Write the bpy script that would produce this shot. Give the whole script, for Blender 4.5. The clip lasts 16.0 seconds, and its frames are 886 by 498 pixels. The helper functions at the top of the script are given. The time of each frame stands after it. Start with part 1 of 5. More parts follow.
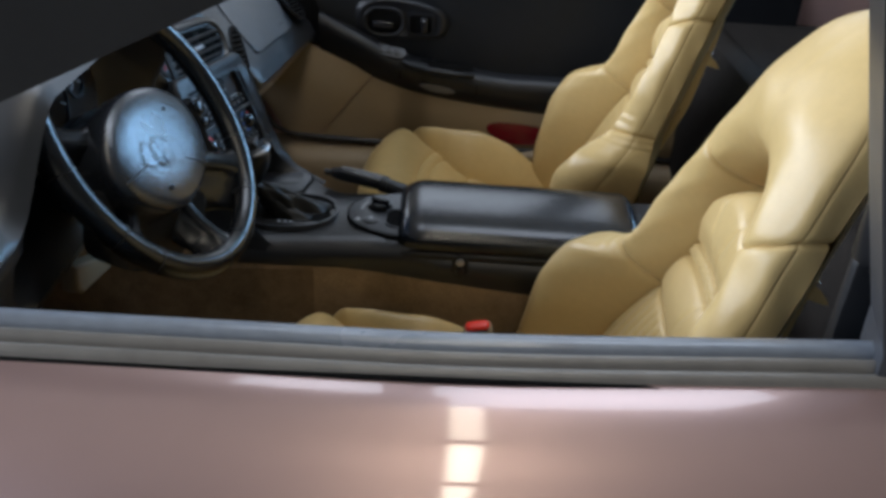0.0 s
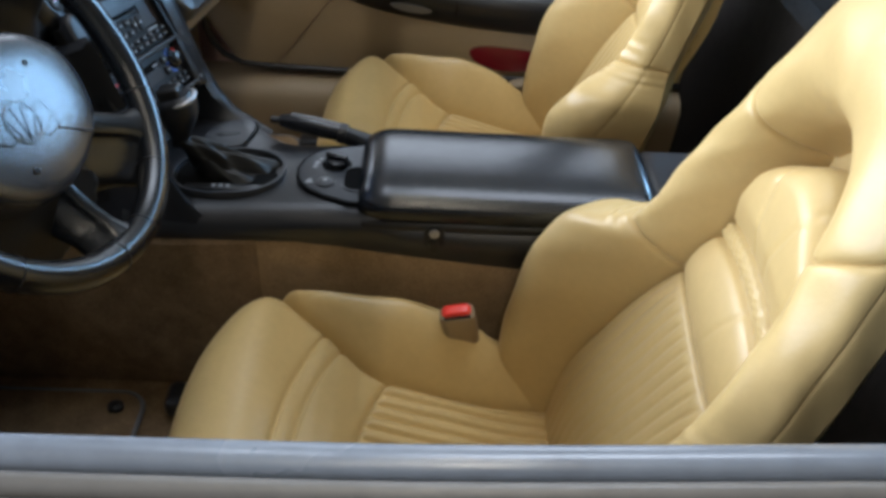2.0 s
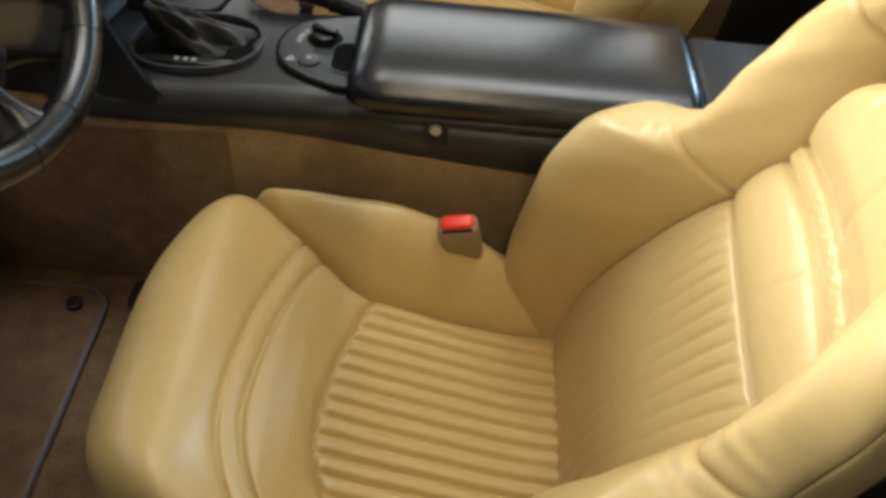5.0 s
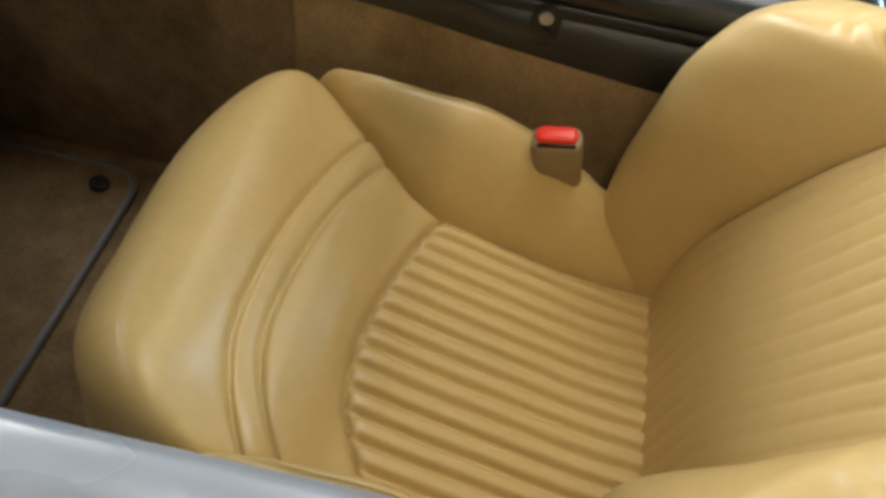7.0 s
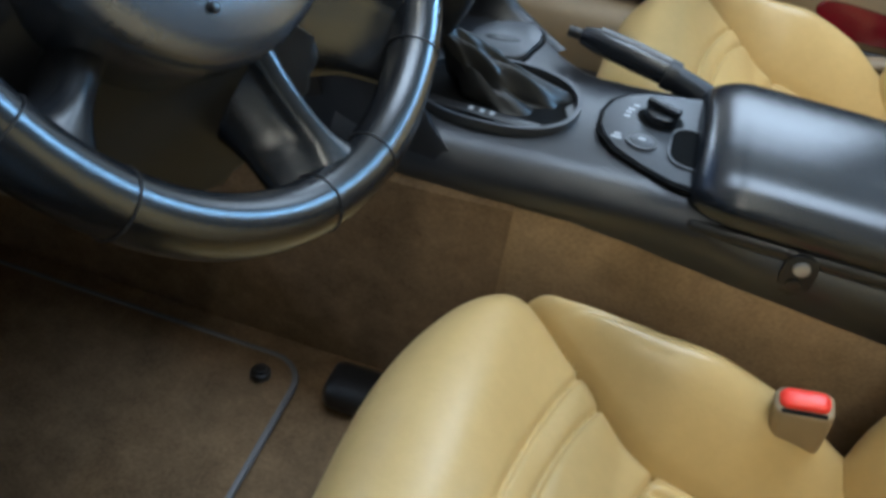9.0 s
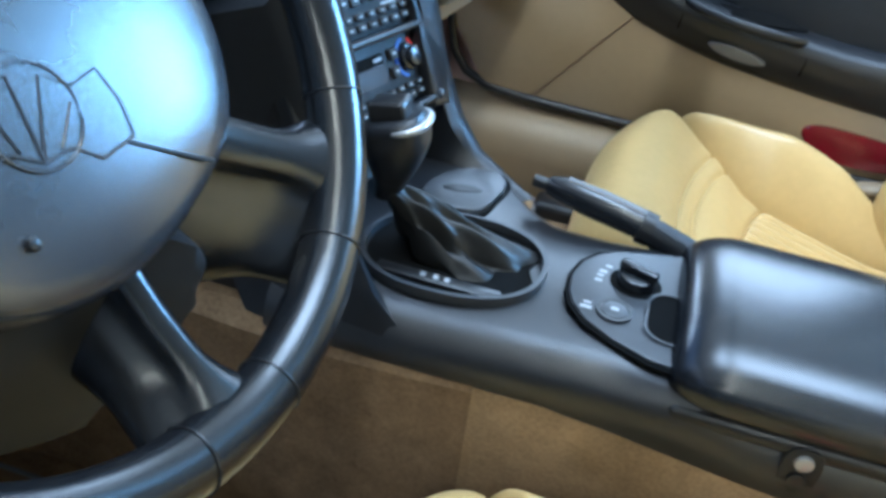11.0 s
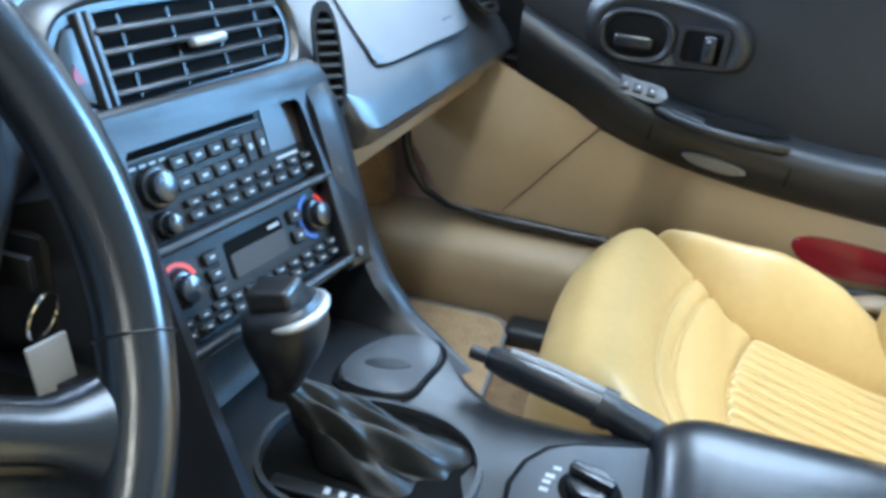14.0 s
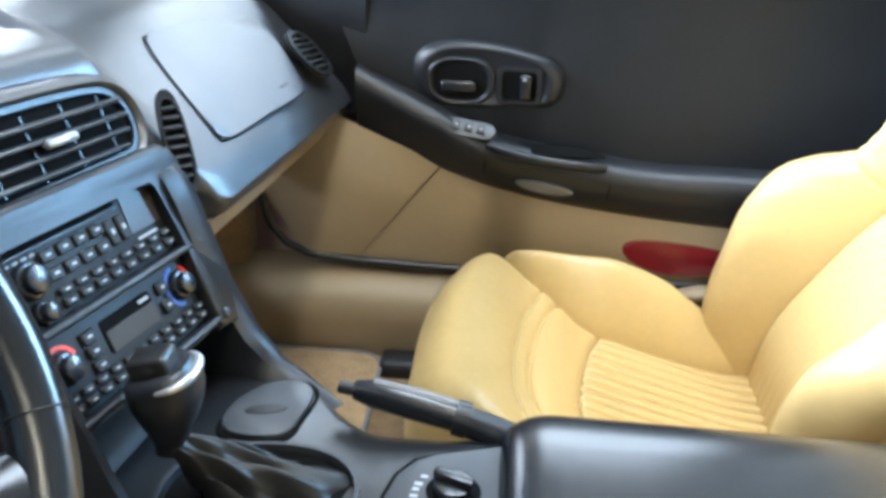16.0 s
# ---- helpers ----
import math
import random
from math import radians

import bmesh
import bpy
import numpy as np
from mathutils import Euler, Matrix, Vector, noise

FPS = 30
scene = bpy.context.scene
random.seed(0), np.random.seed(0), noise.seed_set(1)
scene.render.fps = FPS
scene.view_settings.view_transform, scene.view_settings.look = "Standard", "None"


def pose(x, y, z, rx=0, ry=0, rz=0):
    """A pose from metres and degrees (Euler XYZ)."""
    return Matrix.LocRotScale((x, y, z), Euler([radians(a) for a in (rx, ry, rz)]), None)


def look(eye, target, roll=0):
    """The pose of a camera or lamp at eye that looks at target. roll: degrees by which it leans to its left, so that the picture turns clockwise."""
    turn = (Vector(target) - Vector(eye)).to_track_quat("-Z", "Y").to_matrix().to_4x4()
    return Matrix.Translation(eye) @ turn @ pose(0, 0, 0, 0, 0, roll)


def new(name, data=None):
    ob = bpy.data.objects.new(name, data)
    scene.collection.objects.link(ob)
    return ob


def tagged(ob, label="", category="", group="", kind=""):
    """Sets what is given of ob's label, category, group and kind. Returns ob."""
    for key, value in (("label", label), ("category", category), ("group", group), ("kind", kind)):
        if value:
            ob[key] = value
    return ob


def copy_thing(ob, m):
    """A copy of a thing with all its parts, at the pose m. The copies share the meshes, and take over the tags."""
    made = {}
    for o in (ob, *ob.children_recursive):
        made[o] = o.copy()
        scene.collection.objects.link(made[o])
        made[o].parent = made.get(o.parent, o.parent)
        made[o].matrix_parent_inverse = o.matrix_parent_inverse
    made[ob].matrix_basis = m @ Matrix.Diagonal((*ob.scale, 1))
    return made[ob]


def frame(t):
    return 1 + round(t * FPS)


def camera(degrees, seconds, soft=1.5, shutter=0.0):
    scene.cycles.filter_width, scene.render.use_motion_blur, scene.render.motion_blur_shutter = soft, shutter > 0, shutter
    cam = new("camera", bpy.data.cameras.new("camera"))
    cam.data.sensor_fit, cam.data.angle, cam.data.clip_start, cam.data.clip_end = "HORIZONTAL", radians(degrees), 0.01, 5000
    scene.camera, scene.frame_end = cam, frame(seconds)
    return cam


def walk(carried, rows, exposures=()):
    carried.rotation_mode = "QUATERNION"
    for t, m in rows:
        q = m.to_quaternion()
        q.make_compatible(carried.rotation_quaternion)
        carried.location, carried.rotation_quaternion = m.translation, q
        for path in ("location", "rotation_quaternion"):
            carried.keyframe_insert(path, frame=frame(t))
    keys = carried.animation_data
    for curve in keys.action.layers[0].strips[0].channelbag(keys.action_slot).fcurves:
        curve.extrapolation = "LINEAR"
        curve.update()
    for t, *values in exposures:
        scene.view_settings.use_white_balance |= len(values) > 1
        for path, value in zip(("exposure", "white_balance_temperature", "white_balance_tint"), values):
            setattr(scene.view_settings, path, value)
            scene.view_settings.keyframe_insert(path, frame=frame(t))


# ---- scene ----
cam = camera(54.0, 16.0, soft=3.6)
PATH = [
    (0, (-0.022, -0.067, 1.194), (0.013, 1.652, 0.172), 3.9),
    (0.5, (-0.024, 0.018, 1.17), (0.006, 1.715, 0.113), 3.0),
    (1, (-0.003, 0.096, 1.152), (0.048, 1.768, 0.057), 3.4),
    (1.5, (0.003, 0.145, 1.132), (0.061, 1.79, -0.004), 3.8),
    (2, (0.008, 0.183, 1.136), (0.068, 1.785, -0.06), 3.4),
    (2.5, (0.008, 0.2, 1.141), (0.076, 1.775, -0.09), 5.1),
    (3, (0.011, 0.224, 1.151), (0.055, 1.773, -0.113), 5.2),
    (3.5, (0.014, 0.248, 1.141), (0.07, 1.797, -0.123), 5.3),
    (4, (0.022, 0.274, 1.128), (0.092, 1.797, -0.167), 4.9),
    (4.5, (0.029, 0.305, 1.096), (0.067, 1.768, -0.267), 5.1),
    (5, (0.035, 0.341, 1.066), (0.063, 1.739, -0.364), 5.6),
    (5.2, (0.035, 0.357, 1.056), (0.056, 1.713, -0.415), 6.3),
    (7.3, (0.006, 0.443, 0.900), (-0.089, 1.776, -0.588), 9.6),
    (7.5, (-0.030, 0.462, 0.914), (-0.1435, 1.8035, -0.565), 8.8),
    (8, (-0.089, 0.476, 0.915), (-0.212, 1.836, -0.547), 10.9),
    (8.5, (-0.129, 0.501, 0.917), (-0.333, 1.915, -0.483), 9.7),
    (9, (-0.144, 0.512, 0.91), (-0.425, 1.986, -0.412), 9.9),
    (9.5, (-0.162, 0.53, 0.926), (-0.489, 2.061, -0.319), 9.3),
    (10, (-0.146, 0.553, 0.93), (-0.449, 2.131, -0.262), 8.3),
    (12.3, (-0.133, 0.724, 0.88), (-0.542, 2.337, -0.229), 7.3),
    (12.5, (-0.128, 0.736, 0.882), (-0.541, 2.357, -0.214), 6.9),
    (13, (-0.126, 0.763, 0.889), (-0.524, 2.412, -0.17), 5.9),
    (13.5, (-0.121, 0.773, 0.901), (-0.506, 2.441, -0.134), 5.9),
    (14, (-0.116, 0.777, 0.916), (-0.508, 2.465, -0.083), 5.2),
    (14.5, (-0.115, 0.77, 0.929), (-0.516, 2.477, -0.033), 4.5),
    (15, (-0.1, 0.76, 0.942), (-0.456, 2.486, -0.004), 3.1),
    (15.5, (-0.089, 0.736, 0.953), (-0.313, 2.493, 0.025), 2.7),
    (16, (-0.084, 0.71, 0.964), (-0.208, 2.485, 0.051), 2.0),
]
walk(cam, [(t, look(eye, target, roll)) for t, eye, target, roll in PATH], exposures=[(0, -0.97, 5700, 10), (3, -0.1, 5800, 10), (5, -0.03, 6800, 9), (7.5, -0.07, 6850, 8), (9.5, 0.68, 4800, 3), (12.5, 1.16, 4650, 2), (14.5, 1.32, 5050, 2), (16, 1.24, 5500, 5)])

# ---- world and light ----
world = bpy.data.worlds.new("world")
scene.world = world
world.use_nodes = True
wn = world.node_tree.nodes
sky = wn.new("ShaderNodeTexSky")
sky.sky_type, sky.sun_disc = "NISHITA", False
sky.sun_elevation, sky.sun_rotation = radians(40), radians(250)
wn["Background"].inputs["Strength"].default_value = 0.12
world.node_tree.links.new(sky.outputs["Color"], wn["Background"].inputs["Color"])


def area_lamp(name, m, sx, sy, watts, colour):
    data = bpy.data.lights.new(name, "AREA")
    data.shape, data.size, data.size_y, data.energy, data.color = "RECTANGLE", sx, sy, watts, colour
    ob = new(name, data)
    ob.matrix_world = m
    return ob


area_lamp("garage_door_daylight", look((-2.25, 1.95, 1.50), (0, 1.95, 1.0)), 6.2, 0.70, 350, (0.95, 0.97, 1.0))
# added fill from the passenger side; the north wall has no window
area_lamp("north_fill_light", look((0.3, 5.12, 2.3), (0.3, 1.2, 1.2)), 2.4, 1.6, 60, (0.90, 0.95, 1.0))
# added blue lamp that puts highlights on hub and rim; no opening here
area_lamp("blue_corner_fill", look((3.3, 5.12, 2.2), (0.0, 1.2, 0.9)), 2.0, 1.7, 440, (0.42, 0.70, 1.0))
# added overhead fill for the upward faces, not a fitting of the ceiling
area_lamp("overhead_fill_light", look((0.20, 1.80, 3.15), (0.20, 1.80, 0)), 1.9, 1.0, 46, (0.92, 0.96, 1.0))
for y, watts in ((0.75, 8), (-0.5, 14), (-1.75, 14), (-2.8, 12)):
    area_lamp("ceiling_tube_light", look((0.05, y, 3.17), (0.05, y, 0)), 0.09, 1.1, watts, (1.0, 0.84, 0.60))


# ---- materials ----
def material(name, colour, rough=0.5, metal=0.0, scale=60.0, vary=0.12, bump=0.15, bump_scale=400.0, coat=0.0, spec=0.5, patchy=0.04):
    """Grain and blotches at two scales over one base colour, with fine relief."""
    m = bpy.data.materials.new(name)
    m.use_nodes = True
    nt = m.node_tree
    n, l = nt.nodes, nt.links
    b = n["Principled BSDF"]
    tc = n.new("ShaderNodeTexCoord")
    big, fine = n.new("ShaderNodeTexNoise"), n.new("ShaderNodeTexNoise")
    big.inputs["Scale"].default_value, fine.inputs["Scale"].default_value = scale * 0.12, scale
    big.inputs["Detail"].default_value, fine.inputs["Detail"].default_value = 4, 3
    for t in (big, fine):
        l.new(tc.outputs["Object"], t.inputs["Vector"])
    add = n.new("ShaderNodeMath")
    add.operation = "ADD"
    l.new(big.outputs["Fac"], add.inputs[0])
    l.new(fine.outputs["Fac"], add.inputs[1])
    ramp = n.new("ShaderNodeMapRange")
    ramp.inputs["From Min"].default_value, ramp.inputs["From Max"].default_value = 0.6, 1.4
    ramp.inputs["To Min"].default_value, ramp.inputs["To Max"].default_value = 1 - vary, 1 + vary
    l.new(add.outputs[0], ramp.inputs["Value"])
    mul = n.new("ShaderNodeVectorMath")
    mul.operation = "SCALE"
    mul.inputs[0].default_value = colour[:3]
    l.new(ramp.outputs[0], mul.inputs["Scale"])
    l.new(mul.outputs[0], b.inputs["Base Color"])
    rr = n.new("ShaderNodeMapRange")
    rr.inputs["From Min"].default_value, rr.inputs["From Max"].default_value = 0.3, 0.7
    rr.inputs["To Min"].default_value, rr.inputs["To Max"].default_value = max(0.02, rough - patchy), min(1, rough + patchy)
    l.new(big.outputs["Fac"], rr.inputs["Value"])
    l.new(rr.outputs[0], b.inputs["Roughness"])
    b.inputs["Metallic"].default_value = metal
    b.inputs["Specular IOR Level"].default_value = spec
    b.inputs["Coat Weight"].default_value = coat
    b.inputs["Coat Roughness"].default_value = 0.05
    if bump:
        t = n.new("ShaderNodeTexNoise")
        t.inputs["Scale"].default_value, t.inputs["Detail"].default_value = bump_scale, 3
        l.new(tc.outputs["Object"], t.inputs["Vector"])
        bp = n.new("ShaderNodeBump")
        bp.inputs["Strength"].default_value, bp.inputs["Distance"].default_value = bump, 0.001
        l.new(t.outputs["Fac"], bp.inputs["Height"])
        l.new(bp.outputs[0], b.inputs["Normal"])
    return m


LEATHER = material("tan_leather", (0.53, 0.385, 0.160), 0.36, scale=90, vary=0.06, bump=0.20, bump_scale=230, patchy=0.06)
TANPANEL = material("tan_vinyl", (0.275, 0.208, 0.125), 0.55, scale=90, vary=0.05, bump=0.2, bump_scale=900)
DASHVINYL = material("charcoal_dash_vinyl", (0.026, 0.028, 0.033), 0.33, scale=120, vary=0.12, bump=0.2, bump_scale=1300, spec=0.95)
BLACK = material("black_vinyl", (0.012, 0.013, 0.016), 0.36, scale=120, vary=0.15, bump=0.2, bump_scale=1200, spec=0.42)
CONSOLEVINYL = material("console_vinyl", (0.013, 0.014, 0.017), 0.33, scale=120, vary=0.12, bump=0.2, bump_scale=1300, spec=0.70)
GLOSSBLACK = material("black_leather", (0.011, 0.012, 0.015), 0.24, scale=120, vary=0.1, bump=0.08, bump_scale=900, spec=0.6, patchy=0.02)
GAITERSKIN = material("soft_black_leather", (0.011, 0.011, 0.011), 0.42, scale=120, vary=0.2, bump=0.3, bump_scale=700, spec=0.35)
DOORVINYL = material("black_door_vinyl", (0.008, 0.009, 0.011), 0.42, scale=120, vary=0.15, bump=0.25, bump_scale=1100, spec=0.24)
PLASTIC = material("black_plastic", (0.012, 0.012, 0.013), 0.35, scale=100, vary=0.15, bump=0.1, bump_scale=1500)
# near-black: recess shade put into the colour; serves dark joints too
DARK = material("recess_shade_and_joints", (0.004, 0.004, 0.004), 0.85, scale=50, vary=0.1, bump=0, spec=0.08)
FACE = material("matt_plastic", (0.012, 0.012, 0.013), 0.50, scale=100, vary=0.15, bump=0.15, bump_scale=1500, spec=0.30)
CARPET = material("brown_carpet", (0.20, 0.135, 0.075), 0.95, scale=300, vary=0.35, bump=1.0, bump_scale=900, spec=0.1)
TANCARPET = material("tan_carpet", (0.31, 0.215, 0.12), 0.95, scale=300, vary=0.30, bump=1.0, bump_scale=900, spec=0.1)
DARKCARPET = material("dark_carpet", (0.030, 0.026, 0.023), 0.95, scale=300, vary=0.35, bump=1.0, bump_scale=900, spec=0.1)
PAINT = material("mauve_paint", (0.42, 0.29, 0.27), 0.30, metal=0.5, scale=40, vary=0.02, bump=0, coat=1.0, patchy=0.0)
RUBBER = material("grey_rubber", (0.15, 0.14, 0.125), 0.32, scale=60, vary=0.15, bump=0.1, bump_scale=500)
# pale blue base colour holds the sky's sheen on the inner rubber seal
SEAL = material("sky_sheen_seal", (0.17, 0.19, 0.22), 0.24, scale=60, vary=0.15, bump=0.08, bump_scale=400, spec=0.9)
RED = material("red_lens", (0.17, 0.006, 0.016), 0.12, scale=60, vary=0.1, bump=0, coat=0.6)
REDBTN = material("red_button", (0.85, 0.05, 0.03), 0.35, scale=60, vary=0.05, bump=0)
CHROME = material("bright_metal", (0.75, 0.75, 0.76), 0.18, metal=1.0, scale=60, vary=0.05, bump=0)
GREYLABEL = material("light_print", (0.34, 0.35, 0.37), 0.5, vary=0.05, bump=0)
CONCRETE = material("concrete", (0.28, 0.27, 0.25), 0.75, scale=8, vary=0.25, bump=0.4, bump_scale=60)
PLASTER = material("plaster", (0.30, 0.27, 0.22), 0.85, scale=10, vary=0.08, bump=0.2, bump_scale=80)
GREYTRIM = material("grey_plastic", (0.040, 0.043, 0.050), 0.36, scale=100, vary=0.1, bump=0.15, bump_scale=1200)
BLUEMARK = material("blue_mark", (0.05, 0.12, 0.5), 0.4, vary=0.05, bump=0)
SILVER = material("satin_silver", (0.42, 0.43, 0.45), 0.35, metal=0.6, vary=0.05, bump=0)
GLASSY = material("dark_display", (0.035, 0.028, 0.024), 0.32, vary=0.1, bump=0, spec=0.25)
MIDGREY = material("mid_grey_plastic", (0.14, 0.14, 0.145), 0.40, vary=0.12, bump=0.1, bump_scale=900)
WHEELSKIN = material("polished_wheel_leather", (0.008, 0.0085, 0.010), 0.23, scale=120, vary=0.1, bump=0.08, bump_scale=900, spec=0.62, patchy=0.02)
HUBPAD = material("airbag_vinyl", (0.024, 0.027, 0.034), 0.26, scale=120, vary=0.08, bump=0.10, bump_scale=1500, spec=0.95, patchy=0.02)


# ---- helpers for meshes ----
def smoothstep(a, b, x):
    t = min(1.0, max(0.0, (x - a) / (b - a)))
    return t * t * (3 - 2 * t)


TANGENTS = {}


def interp(x, *pairs):
    """Smooth monotone curve through (x, y) pairs."""
    if x <= pairs[0][0]:
        return pairs[0][1]
    if x >= pairs[-1][0]:
        return pairs[-1][1]
    tans = TANGENTS.get(pairs)
    if tans is None:
        slopes = [(q - p) / (b - a) for (a, p), (b, q) in zip(pairs, pairs[1:])]
        tans = [slopes[0]] + [0.0 if m * n <= 0 else 2 * m * n / (m + n) for m, n in zip(slopes, slopes[1:])] + [slopes[-1]]
        TANGENTS[pairs] = tans
    for i, ((a, p), (b, q)) in enumerate(zip(pairs, pairs[1:])):
        if x <= b:
            h = b - a
            t = (x - a) / h
            return (2 * t ** 3 - 3 * t * t + 1) * p + (t ** 3 - 2 * t * t + t) * h * tans[i] + (3 * t * t - 2 * t ** 3) * q + (t ** 3 - t * t) * h * tans[i + 1]


def part(name, bm, mat, parent=None, label="", smooth=40, kind="", category=""):
    me = bpy.data.meshes.new(name)
    bmesh.ops.recalc_face_normals(bm, faces=bm.faces)
    bm.to_mesh(me)
    bm.free()
    me.materials.append(mat)
    if smooth:
        me.shade_smooth()
        me.set_sharp_from_angle(angle=radians(smooth))
    ob = new(name, me)
    if parent:
        ob.parent = parent
        ob.matrix_parent_inverse = parent.matrix_world.inverted()
    return tagged(ob, label, category, "", kind)


def thing(name, at, label, category, group="", kind=""):
    ob = new(name)
    ob.empty_display_size = 0.05
    ob.matrix_world = Matrix.Translation(at)
    return tagged(ob, label, category, group, kind)


def box(lo, hi, bevel=0.004, segs=2, m=None):
    bm = bmesh.new()
    bmesh.ops.create_cube(bm, size=1)
    for v in bm.verts:
        v.co = Vector([(a + b) / 2 + c * (b - a) for a, b, c in zip(lo, hi, v.co)])
    if bevel:
        bmesh.ops.bevel(bm, geom=bm.edges[:], offset=bevel, segments=segs, profile=0.5, affect="EDGES")
    if m:
        bm.transform(m)
    return bm


def join(*bms):
    out = bms[0]
    for b in bms[1:]:
        me = bpy.data.meshes.new("tmp")
        b.to_mesh(me)
        b.free()
        out.from_mesh(me)
        bpy.data.meshes.remove(me)
    return out


def surface(f, us, vs, keep=None, wrap=False):
    """A grid of points f(u, v); keep(u, v) picks the faces by their middle."""
    bm = bmesh.new()
    rows = [[bm.verts.new(f(u, v)) for v in vs] for u in us]
    nu = len(us)
    for i in range(nu if wrap else nu - 1):
        for j in range(len(vs) - 1):
            k = (i + 1) % nu
            if keep and not keep((us[i] + us[k]) / 2, (vs[j] + vs[j + 1]) / 2):
                continue
            bm.faces.new((rows[i][j], rows[k][j], rows[k][j + 1], rows[i][j + 1]))
    loose = [v for v in bm.verts if not v.link_faces]
    bmesh.ops.delete(bm, geom=loose, context="VERTS")
    return bm


def loft(sections, caps=True, closed=True):
    """Joins rings of equal length into a skin."""
    bm = bmesh.new()
    rings = [[bm.verts.new(p) for p in s] for s in sections]
    n = len(rings[0])
    for a, b in zip(rings, rings[1:]):
        for i in range(n if closed else n - 1):
            j = (i + 1) % n
            bm.faces.new((a[i], a[j], b[j], b[i]))
    if caps and closed:
        bm.faces.new(rings[0][::-1])
        bm.faces.new(rings[-1])
    return bm


def tube(path, radius, n=12, caps=True, closed=False, flat=1.0):
    """A round rod along a path; radius: a number or one for each point."""
    path = [Vector(p) for p in path]
    count = len(path)
    radii = radius if isinstance(radius, (list, tuple)) else [radius] * count
    rings = []
    up = Vector((0.13, 0.21, 1)).normalized()
    for i, p in enumerate(path):
        a = path[(i - 1) % count] if closed or i else p
        b = path[(i + 1) % count] if closed or i < count - 1 else p
        d = (b - a).normalized()
        s = d.cross(up).normalized()
        w = s.cross(d)
        rings.append([p + radii[i] * (math.cos(t) * s + flat * math.sin(t) * w) for t in np.linspace(0, 2 * math.pi, n, endpoint=False)])
    if closed:
        rings.append(rings[0])
        bm = loft(rings, caps=False)
        bmesh.ops.remove_doubles(bm, verts=bm.verts, dist=1e-5)
        return bm
    return loft(rings, caps=caps)


def prism(points, m, depth, bevel=0.002, segs=2):
    """A flat outline (local x, y) raised by depth along local z, at the pose m, with rounded upper edges."""
    bm = bmesh.new()
    low = [bm.verts.new((x, y, 0)) for x, y in points]
    top = [bm.verts.new((x, y, depth)) for x, y in points]
    n = len(points)
    bm.faces.new(low[::-1])
    face = bm.faces.new(top)
    for i in range(n):
        bm.faces.new((low[i], low[(i + 1) % n], top[(i + 1) % n], top[i]))
    if bevel:
        bmesh.ops.bevel(bm, geom=list(face.edges), offset=bevel, segments=segs, profile=0.5, affect="EDGES")
    bm.transform(m)
    return bm


def ring(outer, inner, m, depth, bevel=0.0):
    """A flat frame between two outlines of equal length."""
    bm = bmesh.new()
    rings = [[bm.verts.new((x, y, z)) for x, y in pts] for pts, z in ((outer, 0), (outer, depth), (inner, depth), (inner, 0))]
    n = len(outer)
    for a, b in zip(rings, rings[1:] + rings[:1]):
        for i in range(n):
            bm.faces.new((a[i], a[(i + 1) % n], b[(i + 1) % n], b[i]))
    bm.transform(m)
    return bm


def rounded(w, h, r, n=6, cx=0.0, cy=0.0):
    """The outline of a rounded rectangle."""
    pts = []
    for sx, sy, a0 in ((1, 1, 0), (-1, 1, 90), (-1, -1, 180), (1, -1, 270)):
        for k in range(n + 1):
            a = radians(a0 + 90 * k / n)
            pts.append((cx + sx * (w / 2 - r) + r * math.cos(a), cy + sy * (h / 2 - r) + r * math.sin(a)))
    return pts


def ellipse(a, b, n=32, cx=0.0, cy=0.0, power=2.0):
    pts = []
    for t in np.linspace(0, 2 * math.pi, n, endpoint=False):
        c, s = math.cos(t), math.sin(t)
        pts.append((cx + a * math.copysign(abs(c) ** (2 / power), c), cy + b * math.copysign(abs(s) ** (2 / power), s)))
    return pts


def smooth_loop(pts, n):
    """A closed curve through points, in n steps."""
    out = []
    for k in range(n):
        f = k / n * len(pts)
        i = int(f)
        p, q, r, e = (Vector(pts[(i + d) % len(pts)]) for d in (-1, 0, 1, 2))
        t = f - i
        out.append(tuple(0.5 * ((2 * q) + (r - p) * t + (2 * p - 5 * q + 4 * r - e) * t * t + (3 * q - p - 3 * r + e) * t ** 3)))
    return out


def frame_at(origin, ex, ez):
    """A pose whose local x runs along ex and whose local z points along ez."""
    ez = Vector(ez).normalized()
    ex = Vector(ex)
    ex = (ex - ez * ex.dot(ez)).normalized()
    ey = ez.cross(ex)
    m = Matrix((ex, ey, ez)).transposed().to_4x4()
    m.translation = origin
    return m


def groove(d, width, depth):
    """A stitched seam: a narrow fold with puffed shoulders."""
    a = abs(d) / width
    return -depth * (0.55 * math.exp(-(a / 0.55) ** 2) + 0.55 * math.exp(-a / 1.5)) if a < 9 else 0.0


# ---- garage ----
part("floor", box((-2.3, -3.2, -0.10), (5.0, 5.2, 0.0), 0), CONCRETE, label="bare grey concrete garage floor", smooth=0, kind="structure")
part("ceiling", box((-2.3, -3.2, 3.2), (5.0, 5.2, 3.3), 0), PLASTER, label="plain plastered garage ceiling", smooth=0, kind="structure")
part("wall_south", box((-2.3, -3.3, 0.0), (5.0, -3.2, 3.2), 0), PLASTER, label="plain plastered garage wall", smooth=0, kind="structure")
part("wall_north", box((-2.3, 5.2, 0.0), (5.0, 5.3, 3.2), 0), PLASTER, label="plain plastered garage wall", smooth=0, kind="structure")
